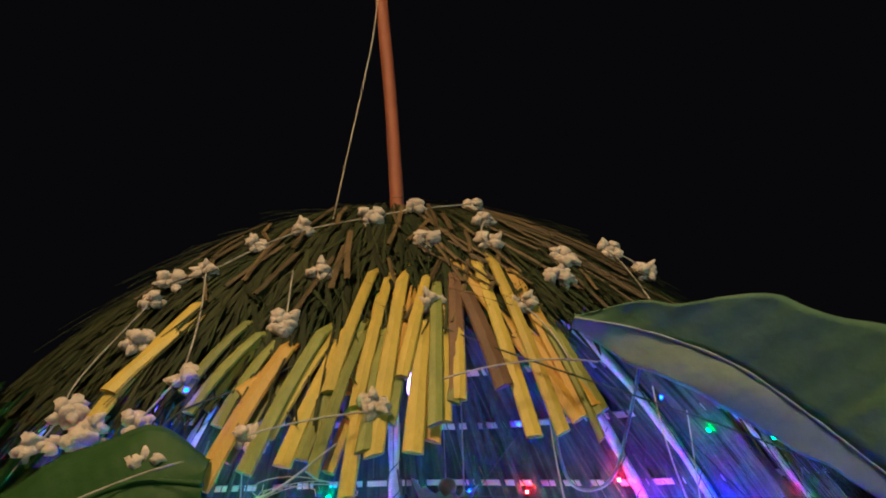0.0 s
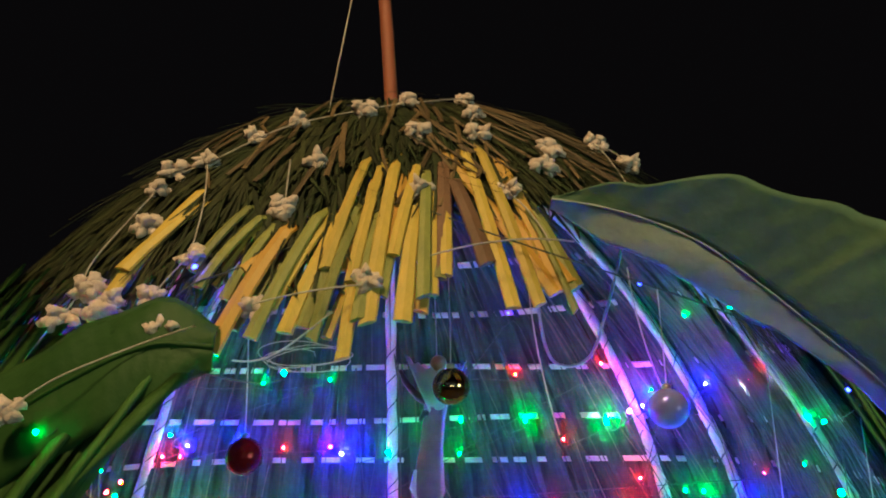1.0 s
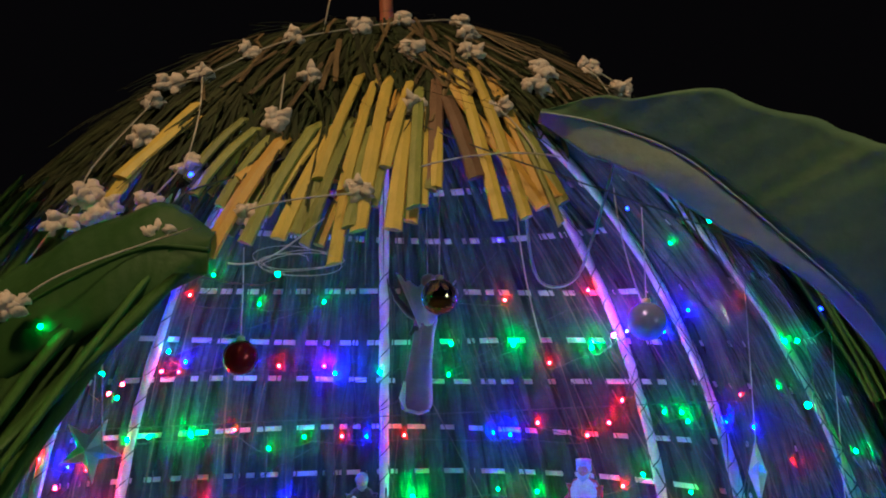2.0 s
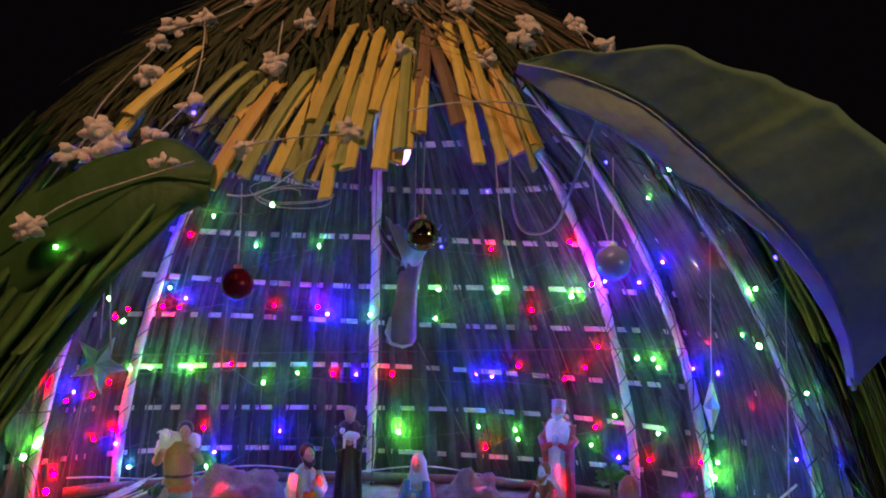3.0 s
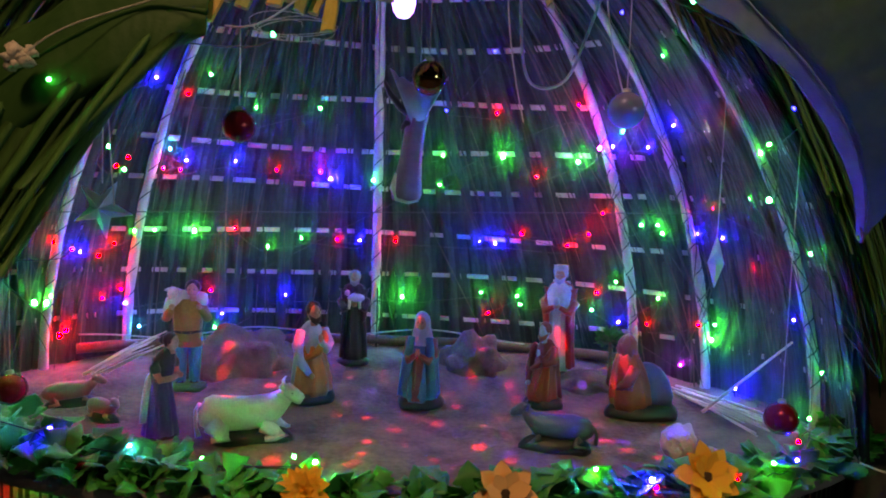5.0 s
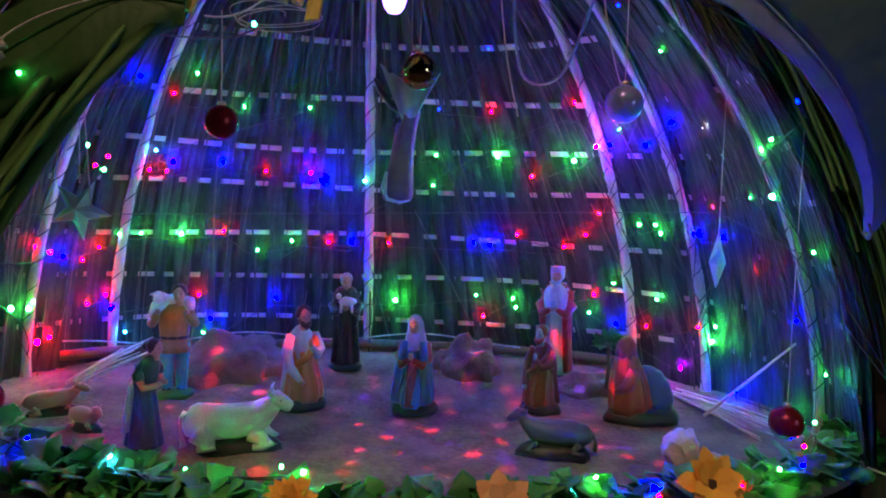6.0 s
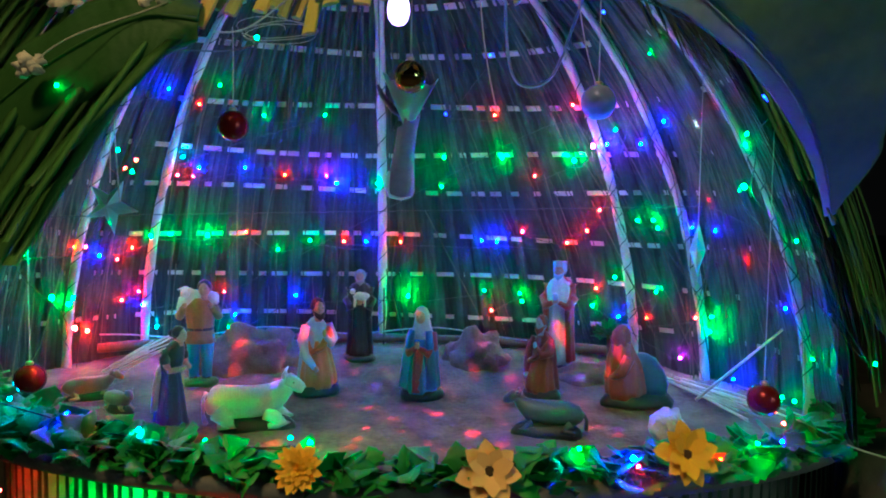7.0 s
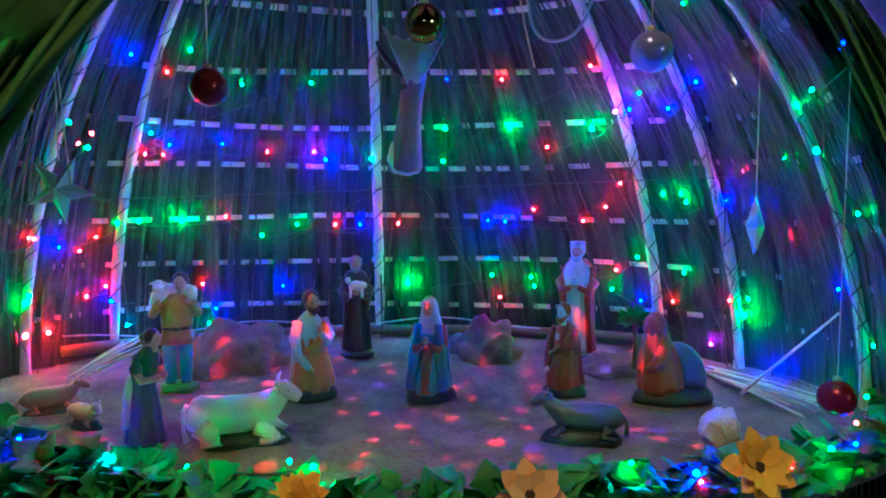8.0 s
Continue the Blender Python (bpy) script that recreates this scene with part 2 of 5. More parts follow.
def platform():
    stand = thing("round_stand", "oval stand with dark cloth edge and hanging leaf strips", "stand")
    seg, ringn = 96, 40
    verts, faces = [(PX, PY, floor_z(PX, PY))], []
    for r in range(1, ringn + 1):
        for k in range(seg):
            a = 2 * math.pi * k / seg
            x, y = PX + PRX * r / ringn * math.cos(a), PY + PRY * r / ringn * math.sin(a)
            verts.append((x, y, floor_z(x, y) - (0.012 if r == ringn else 0)))
    for k in range(seg):
        faces.append((0, 1 + k, 1 + (k + 1) % seg))
        for r in range(1, ringn):
            a, b = 1 + (r - 1) * seg, 1 + r * seg
            faces.append((a + k, b + k, b + (k + 1) % seg, a + (k + 1) % seg))
    raw("sand_floor", verts, faces, M_SAND, stand)["label"] = "uneven brown sand strewn over the stand"
    bm = bmesh.new()
    rows = []
    for s, z in ((1.0, -0.008), (1.012, -0.014), (1.012, -0.030), (0.99, -0.036), (0.9, -0.045), (0.02, -0.058)):
        rows.append((z, PRX * s, PRY * s, PX, PY))
    rings(bm, rows, 0, 96)
    part("rim", bm, mat("rim_cloth", (0.17, 0.16, 0.16), (0.10, 0.09, 0.10), 25, 0.75, 0.3), stand, "dark cloth-covered edge")
    bm = bmesh.new()
    for sx in (-0.6, 0.55):
        for sy in (-0.16, 0.18):
            tube(bm, [(PX + sx, PY + sy, -0.06), (PX + sx, PY + sy, -0.80)], 0.03)
    part("legs", bm, M_BOARD, stand)
    bm = bmesh.new()
    rings(bm, [(-0.05, PRX * 0.9, PRY * 0.86, PX, PY), (-0.3, PRX * 0.9, PRY * 0.86, PX, PY), (-0.72, PRX * 0.9, PRY * 0.86, PX, PY)], 0, 96, 0.006, 30)
    part("skirt_cloth", bm, M_CLOTH, stand, "pale cloth behind the hanging strips")
    for k in range(110):
        a = math.pi * (1.02 + 0.96 * k / 109)
        a += random.uniform(-0.006, 0.006)
        verts, faces = [], []
        x, y = PX + PRX * 0.985 * math.cos(a), PY + PRY * 0.985 * math.sin(a)
        side = Vector((-math.sin(a) * PRX, math.cos(a) * PRY, 0)).normalized()
        w = random.uniform(0.008, 0.017)
        pts = [Vector((x + 0.004 * random.random(), y, z)) for z in (-0.032, -0.2, -0.4, random.uniform(-0.62, -0.5))]
        strip(verts, faces, pts, [side] * 4, [w, w, w, w * 0.6])
        raw("skirt_strip", verts, faces, M_BLADE, stand, False)


platform()

# ---- the hut ----
hut = thing("leaf_hut", "domed crib hut of bamboo ribs woven with palm leaves and thatched", "crib hut")
RIBS = (-92, -60, -45, -2.2, 44, 58.5, 87)


def ribs():
    for phi in RIBS:
        bm = bmesh.new()
        zs = [-0.02 + 1.03 * k / 26 for k in range(27)]
        pts = [dome(phi, z, INNER, -0.012) for z in zs]
        tube(bm, pts, [0.0105 + 0.0012 * math.sin(k * 2.1) + (0.0012 if k % 6 == 0 else 0) for k in range(27)], 8, 0, 0.75)
        part("rib", bm, M_RIB, hut, "pale split bamboo rib")


ribs()
def wound_wires():
    """Dark light-string flex wound round the ribs."""
    for phi, z0, z1 in ((-60, 0.1, 0.75), (-45, 0.12, 0.8), (-2.2, 0.05, 0.7), (44, 0.1, 0.72), (58.5, 0.06, 0.6), (87, 0.05, 0.5)):
        n = int((z1 - z0) / 0.012)
        pts = []
        for k in range(n):
            c = dome(phi, z0 + (z1 - z0) * k / n, INNER, -0.012)
            a = k * 1.35
            pts.append(c + Vector((math.cos(a) * 0.0135, math.sin(a) * 0.0125, 0.0)))
        curve("wound_wire", pts, 0.0013, M_WIRE, hut)


wound_wires()


def base_pole():
    bm = bmesh.new()
    tube(bm, [dome(phi, 0.052, INNER, -0.02) for phi in range(-54, 44, 6)], [0.011 + 0.001 * (k % 2) for k in range(17)], 8)
    part("base_pole", bm, M_STALK_B, hut, "bent bamboo pole along the foot of the wall")
    curve("white_wire", [dome(phi, 0.075 + 0.012 * math.sin(phi * 0.21), INNER, -0.034) for phi in range(-54, 30, 6)], 0.0016, M_CORD, hut)


base_pole()
SLATS = (0.113, 0.215, 0.312, 0.422, 0.507, 0.613, 0.725, 0.815)


def weave():
    """Cane hoops and the upright blades that pass before and behind them."""
    for z in SLATS:
        verts, faces = [], []
        n = 120
        for i in range(n + 1):
            phi = -112 + 216 * i / n
            zz = z + 0.004 * math.sin(i * 0.13 + z * 20) - 0.008 * math.sin(radians(phi))
            for dz, o in ((-0.0048, -0.0015), (0.0048, -0.0015), (0.0048, 0.0015), (-0.0048, 0.0015)):
                verts.append(dome(phi, zz + dz, INNER, o))
        for i in range(n):
            for k in range(4):
                faces.append((4 * i + k, 4 * i + (k + 1) % 4, 4 * i + 4 + (k + 1) % 4, 4 * i + 4 + k))
        raw("cane_slat", verts, faces, M_SLAT, hut, False)
    rnd = random.Random(4)
    phis, phi = [], -113.0
    while phi < 106:
        phis.append(phi)
        a = radians(phi)
        phi += math.degrees(0.0115 / math.hypot(0.831 * math.cos(a), 0.481 * math.sin(a))) * rnd.uniform(0.85, 1.15)
    inside = []
    for z in SLATS:
        row, state, left = [], False, 0
        for phi in phis:
            if left <= 0:
                state = not state
                middle = abs(phi) < 50
                left = (rnd.randint(1, 3) if middle else rnd.randint(2, 5)) if state else (rnd.randint(2, 5) if middle else 1)
            left -= 1
            row.append(state)
        inside.append(row)
    for i, phi in enumerate(phis):
        verts, faces = [], []
        lean = (9 * math.exp(-((phi - 28) / 24) ** 2) + rnd.uniform(-1.2, 1.2))
        zs, outs = [0.0], [0.006]
        for k, z in enumerate(SLATS):
            s = -1 if inside[k][i] else 1
            zs += [z - 0.03, z, z + 0.03]
            outs += [0.004 * s, 0.0065 * s, 0.004 * s]
        top = rnd.uniform(0.88, 0.97)
        zs.append(top)
        outs.append(0.008)
        pts = [dome(phi + lean * (0.4 - z), z, INNER, o + 0.0015 * rnd.uniform(-1, 1)) for z, o in zip(zs, outs)]
        w0 = rnd.uniform(0.0125, 0.0175)
        sides = [Vector((math.cos(radians(phi)) * 0.831, -math.sin(radians(phi)) * 0.481, 0)).normalized()] * len(zs)
        ws = [w0 * max(0.35, (1 - max(0, z / 1.022) ** 1.8) ** 0.55) for z in zs]
        strip(verts, faces, pts, sides, ws, 0.0008)
        raw("palm_blade", verts, faces, M_BLADE, hut, False)


weave()


def outer_layer():
    """Older leaves laid behind the weave, which close it."""
    rnd = random.Random(17)
    verts, faces = [], []
    for i in range(330):
        phi = -114 + 222 * (i % 165) / 165 + rnd.uniform(-0.6, 0.6)
        o = 0.013 + 0.007 * (i // 165)
        lean = 8 * math.exp(-((phi - 28) / 24) ** 2) + rnd.uniform(-3, 3)
        zs = [0.0, 0.15, 0.3, 0.45, 0.6, 0.75, rnd.uniform(0.86, 0.96)]
        pts = [dome(phi + lean * (0.4 - z), z, INNER, o + rnd.uniform(-0.002, 0.002)) for z in zs]
        w0 = rnd.uniform(0.016, 0.024)
        side = Vector((math.cos(radians(phi)) * 0.831, -math.sin(radians(phi)) * 0.481, 0)).normalized()
        strip(verts, faces, pts, [side] * 7, [w0 * max(0.35, (1 - (z / 1.022) ** 1.8) ** 0.55) for z in zs], 0.0006)
    tagged(raw("old_leaf_layer", verts, faces, M_BLADE, hut, False), kind="stuff")


outer_layer()


def loose_fibres():
    rnd = random.Random(9)
    verts, faces = [], []
    for _ in range(430):
        phi = rnd.uniform(-112, 105)
        z0 = rnd.uniform(0.15, 0.95)
        ln = rnd.uniform(0.08, 0.4)
        lean = rnd.gauss(0, 4) + (14 if 5 < phi < 55 else 0) + (-5 if phi < -50 else 0)
        o = rnd.choice((-1, -1, -1, 1)) * rnd.uniform(0.008, 0.02)
        pts = [dome(phi + lean * t * ln * 2, max(0.01, z0 - ln * t), INNER, o * (1 + 0.8 * t)) for t in (0, 0.35, 0.7, 1)]
        w = rnd.uniform(0.0012, 0.0042)
        side = Vector((math.cos(radians(phi)) * 0.831, -math.sin(radians(phi)) * 0.481, 0)).normalized()
        strip(verts, faces, pts, [side] * 4, [w, w, w * 0.8, w * 0.3], 0.0004)
    for _ in range(210):
        phi = rnd.uniform(65, 82) if rnd.random() < 0.5 else rnd.uniform(-112, -62)
        z0 = rnd.uniform(0.25, 0.85)
        ln = rnd.uniform(0.18, 0.5)
        o = -rnd.uniform(0.009, 0.022)
        lean = rnd.gauss(0, 5)
        pts = [dome(phi + lean * t * t, max(0.01, z0 - ln * t), INNER, o * (1 + 0.7 * math.sin(2.4 * t))) for t in (0, 0.3, 0.6, 0.85, 1)]
        w = rnd.uniform(0.0018, 0.0060)
        side = Vector((math.cos(radians(phi)) * 0.831, -math.sin(radians(phi)) * 0.481, 0)).normalized() + Vector((rnd.uniform(-0.5, 0.5), rnd.uniform(-0.5, 0.5), 0))
        strip(verts, faces, pts, [side] * 5, [w, w, w * 0.9, w * 0.6, w * 0.2], 0.0004)
    tagged(raw("loose_fibre", verts, faces, M_FIBRE, hut, False), kind="stuff")


loose_fibres()


def thatch():
    """Outer cover: blades that run down from the crown; short over the front opening, long at the sides."""
    rnd = random.Random(12)
    verts, faces = [], []
    for i in range(3400):
        phi = rnd.uniform(-180, 180) if i < 1500 else rnd.choice((-1, 1)) * rnd.uniform(108, 180)
        a = abs(phi)
        z0 = rnd.uniform(0.9, 1.058) if rnd.random() < 0.75 else rnd.uniform(0.7, 1.0)
        if a > 132:
            z1 = rnd.uniform(0.64, 0.82) if phi < 0 and a < 176 else rnd.uniform(0.74, 0.88)
        elif a > 112:
            z1 = rnd.uniform(0.50, 0.72) if phi < 0 else rnd.uniform(0.58, 0.78)
        elif a > 95:
            z1 = rnd.uniform(0.15, 0.5)
        else:
            z1 = rnd.uniform(0.02, 0.4)
        if z1 > z0 - 0.05:
            z0 = min(1.058, z1 + 0.12)
        o = rnd.uniform(-0.02, 0.012)
        lean = rnd.gauss(0, 5)
        n = 7
        pts = [dome(phi + lean * t * t, z0 + (z1 - z0) * t, OUTER, o - 0.01 * (1 - t) + 0.015 * max(0, t - 0.8)) for t in [k / (n - 1) for k in range(n)]]
        w = rnd.uniform(0.003, 0.009) if i < 1500 else rnd.uniform(0.0025, 0.007)
        side = Vector((math.cos(radians(phi)) * 0.9, -math.sin(radians(phi)) * 0.535, 0)).normalized()
        strip(verts, faces, pts, [side] * n, [w * (0.5 + 0.5 * min(1, k / 2)) * (1 if k < n - 1 else 0.3) for k in range(n)], 0.0006)
    for _ in range(170):
        phi = rnd.uniform(95, 265)
        z0, ln = rnd.uniform(0.86, 1.05), rnd.uniform(0.05, 0.16)
        lean, lift = rnd.gauss(0, 16), rnd.uniform(0.008, 0.03)
        pts = [dome(phi + lean * t, z0 - ln * t, OUTER, lift * t * (1.4 - 0.4 * t)) for t in (0, 0.35, 0.7, 1)]
        w = rnd.uniform(0.0008, 0.0022)
        side = Vector((math.cos(radians(phi)) * 0.9, -math.sin(radians(phi)) * 0.535, 0.3)).normalized()
        strip(verts, faces, pts, [side] * 4, [w, w, w * 0.8, w * 0.3], 0.0004)
    tagged(raw("thatch", verts, faces, M_ROOF, hut, False), kind="stuff")
    verts, faces = [], []
    for _ in range(64):
        phi = rnd.uniform(128, 178) if rnd.random() < 0.75 else rnd.uniform(185, 225)
        z0 = rnd.uniform(0.86, 1.0)
        ln = rnd.uniform(0.05, 0.12)
        lean = rnd.gauss(-4, 5)
        pts = [dome(phi + lean * t, z0 - ln * t, OUTER, 0.008 + 0.006 * t) for t in (0, 0.5, 1)]
        w = rnd.uniform(0.004, 0.009)
        side = Vector((math.cos(radians(phi)) * 0.9, -math.sin(radians(phi)) * 0.535, 0)).normalized()
        strip(verts, faces, pts, [side] * 3, [w, w, w * 0.9], 0.0016)
    tagged(raw("dry_straw", verts, faces, M_STRAW, hut, False), "short dry tan straws stuck in the thatch", kind="stuff")


thatch()
STALKS = [
   (-0.306, -0.407, 0.810, -0.387, -0.471, 0.661, 0.018, "y"), (-0.229, -0.445, 0.775, -0.282, -0.482, 0.690, 0.012, "g"),
   (-0.210, -0.459, 0.755, -0.268, -0.496, 0.666, 0.012, "g"), (-0.193, -0.464, 0.749, -0.237, -0.506, 0.655, 0.013, "g"),
   (-0.177, -0.472, 0.738, -0.240, -0.531, 0.593, 0.019, "o"), (-0.140, -0.467, 0.752, -0.197, -0.532, 0.604, 0.015, "g"),
   (-0.113, -0.464, 0.760, -0.164, -0.530, 0.613, 0.016, "y"), (-0.095, -0.469, 0.751, -0.133, -0.537, 0.602, 0.012, "g"),
   (-0.090, -0.419, 0.835, -0.125, -0.502, 0.682, 0.013, "y"), (-0.079, -0.439, 0.803, -0.100, -0.545, 0.583, 0.014, "y"),
   (-0.070, -0.422, 0.830, -0.096, -0.511, 0.667, 0.013, "y"), (-0.053, -0.427, 0.822, -0.075, -0.532, 0.616, 0.016, "y"),
]
STALKS_MORE = [
   (-0.038, -0.427, 0.820, -0.065, -0.510, 0.667, 0.014, "o"), (-0.026, -0.458, 0.766, -0.038, -0.529, 0.620, 0.017, "y"),
   (-0.012, -0.430, 0.812, -0.016, -0.517, 0.645, 0.014, "g"), (-0.002, -0.441, 0.793, -0.007, -0.513, 0.652, 0.013, "y"),
   (0.010, -0.411, 0.837, 0.008, -0.500, 0.680, 0.017, "b"), (0.023, -0.432, 0.803, 0.056, -0.492, 0.684, 0.018, "b"),
   (0.014, -0.396, 0.858, 0.133, -0.493, 0.653, 0.017, "o"), (0.040, -0.394, 0.855, 0.082, -0.512, 0.633, 0.015, "y"),
   (0.061, -0.394, 0.851, 0.111, -0.506, 0.634, 0.014, "y"), (0.084, -0.393, 0.845, 0.140, -0.491, 0.656, 0.017, "o"),
   (0.111, -0.442, 0.761, 0.151, -0.500, 0.630, 0.008, "g"),
]
STALK_MAT = {"y": M_STALK_Y, "o": M_STALK_O, "g": M_STALK_G, "b": M_STALK_B}


def deeper_stalks():
    """More stalks that lie behind the front ones."""
    rnd = random.Random(44)
    rows = []
    for n, (x0, y0, z0, x1, y1, z1, w, kind) in enumerate(STALKS + STALKS_MORE):
        if x1 < 0.0 or n % 3 == 0:
            d = rnd.uniform(0.011, 0.018)
            rows.append((x0 + d, y0 + 0.010, z0 - rnd.uniform(-0.01, 0.03), x1 + d * 1.1, y1 + 0.012, z1 + rnd.uniform(0.0, 0.04), w * 0.95, "ygyog"[n % 5]))
    return rows


def stalks():
    """Cut palm stalks, channel-shaped, that fan out under the crown over the opening."""
    rnd = random.Random(3)
    for n, (x0, y0, z0, x1, y1, z1, w, kind) in enumerate(STALKS + STALKS_MORE + deeper_stalks()):
        lift = 0.004 + 0.004 * (n % 3)
        a, b = Vector((x0, y0, z0)), Vector((x1, y1, z1))
        nrm = Vector((0.15 * (a.x - CX), -0.85, 0.5)).normalized()
        side = (b - a).cross(nrm).normalized()
        nrm = side.cross(b - a).normalized()
        nrm = nrm if nrm.y < 0 else -nrm
        bm = bmesh.new()
        rows = []
        for t in (-0.25, 0, 0.25, 0.5, 0.75, 1.0):
            p = a.lerp(b, t) + nrm * (lift - 0.006 * (t - 0.5) ** 2 * 4 + 0.004) - nrm * (0.02 if t < 0 else 0)
            k = w * 1.2 * (0.55 if t < 0 else 0.8 + 0.2 * t) * rnd.uniform(0.95, 1.05)
            cut = (b - a).normalized() * (0.004 * rnd.uniform(-1, 1)) if t == 1.0 else Vector()
            rows.append([bm.verts.new(p + side * (k * u) + nrm * v + cut * u * 2)
                         for u, v in ((-0.5, 0), (-0.42, 0.0025), (0, 0.0045), (0.42, 0.0025), (0.5, 0), (0.3, -0.002), (-0.3, -0.002))])
        for r, q in zip(rows, rows[1:]):
            for k in range(7):
                bm.faces.new((r[k], r[(k + 1) % 7], q[(k + 1) % 7], q[k]))
        bm.faces.new(rows[0])
        bm.faces.new(rows[-1])
        part("palm_stalk", bm, STALK_MAT[kind], hut, {"y": "yellow cut stalk", "o": "orange-yellow cut stalk", "g": "olive green stalk", "b": "dry brown stalk"}[kind], False)


stalks()


def side_strips():
    """Broad green leaf strips that hang over the edges of the opening."""
    rnd = random.Random(21)
    rows = []
    for phi in np.linspace(-166, -112, 72):
        low = np.interp(phi, (-170, -158, -112), (0.42, 0.26, 0.05))
        rows.append((phi, rnd.uniform(0.55, 0.64) if phi < -140 else rnd.uniform(0.62, 0.74), low + rnd.uniform(-0.04, 0.06), rnd.uniform(0.014, 0.034), rnd.uniform(9, 14)))
    for phi in np.linspace(94, 126, 42):
        rows.append((phi, rnd.uniform(0.62, 0.8), rnd.uniform(0.15, 0.45), rnd.uniform(0.010, 0.024), rnd.uniform(-7, 0)))
    outer = len(rows)
    for phi in np.linspace(97, 127, 40):
        rows.append((phi, rnd.uniform(0.60, 0.78), max(0.06, rnd.uniform(0.08, 0.30) + 0.012 * max(0, phi - 118)), rnd.uniform(0.006, 0.018), rnd.uniform(-9, 2)))
    for n_row, (phi, z0, z1, w, lean) in enumerate(rows):
        verts, faces = [], []
        if phi > 122:
            z1 = max(z1, 0.42)
        n = 8
        o = rnd.uniform(0.010, 0.026) + (rnd.uniform(0.010, 0.045) if n_row >= outer else 0)
        pts = [dome(phi + lean * t, z0 + (z1 - z0) * t, OUTER, o + rnd.uniform(0, 0.003)) for t in [k / (n - 1) for k in range(n)]]
        side = Vector((math.cos(radians(phi)) * 0.9, -math.sin(radians(phi)) * 0.535, 0)).normalized()
        strip(verts, faces, pts, [side] * n, [w * (0.6 + 0.4 * math.sin(math.pi * (0.15 + 0.8 * k / n))) for k in range(n)], 0.001)
        raw("leaf_strip", verts, faces, M_STRIPG, hut, True)


side_strips()


def big_leaf(name, mid, widths, normal, material, label):
    """A broad leaf round a curved midrib, folded a little along it, with a wavy edge."""
    leaf = thing(name, label, "leaf")
    mid = [Vector(p) for p in mid]
    n, m = 132, 12
    pts, ws = [], []
    for i in range(n + 1):
        u = i / n * (len(mid) - 1)
        k = min(int(u), len(mid) - 2)
        t = u - k
        p0, p1, p2, p3 = mid[max(k - 1, 0)], mid[k], mid[k + 1], mid[min(k + 2, len(mid) - 1)]
        pts.append(0.5 * ((2 * p1) + (p2 - p0) * t + (2 * p0 - 5 * p1 + 4 * p2 - p3) * t * t + (3 * p1 - p0 - 3 * p2 + p3) * t ** 3))
        ws.append(widths[k] + (widths[k + 1] - widths[k]) * (3 * t * t - 2 * t ** 3))
    verts, faces = [], []
    for i, p in enumerate(pts):
        d = (pts[min(i + 1, n)] - pts[max(i - 1, 0)]).normalized()
        side = d.cross(Vector(normal)).normalized()
        nn = side.cross(d).normalized()
        for j in range(m + 1):
            v = 2 * j / m - 1
            bend = -0.18 * ws[i] * v * v + 0.10 * ws[i] * abs(v) + 0.004 * math.sin(i * 0.27 + 3 * v) * abs(v) + 0.00022 * math.sin(i * 1.57 - 5 * abs(v))
            verts.append(p + side * (ws[i] * v / 2 * (1 + 0.018 * math.sin(i * 0.21 + (2 if v > 0 else 0)) + 0.005 * math.sin(i * 1.3))) + nn * bend)
    for i in range(n):
        for j in range(m):
            a = i * (m + 1) + j
            faces.append((a, a + 1, a + m + 2, a + m + 1))
    blade = raw("blade", verts, faces, material, leaf)
    mod = blade.modifiers.new("thick", "SOLIDIFY")
    mod.thickness = 0.0012
    bm = bmesh.new()
    tube(bm, [p + Vector(normal).normalized() * 0.001 for p in pts[::2]], [0.0034 - 0.0026 * k / (n // 2) for k in range(n // 2 + 1)], 6)
    part("midrib", bm, material, leaf)
    return leaf


big_leaf("broad_leaf", [(-0.232, -0.548, 0.600), (-0.30, -0.55, 0.602), (-0.38, -0.545, 0.570), (-0.47, -0.53, 0.520), (-0.58, -0.49, 0.450), (-0.70, -0.40, 0.36), (-0.80, -0.29, 0.28)],
         (0.05, 0.125, 0.135, 0.13, 0.12, 0.10, 0.02), (-0.25, -0.9, 0.3), M_LEAF, "broad dark green leaf laid over the thatch")


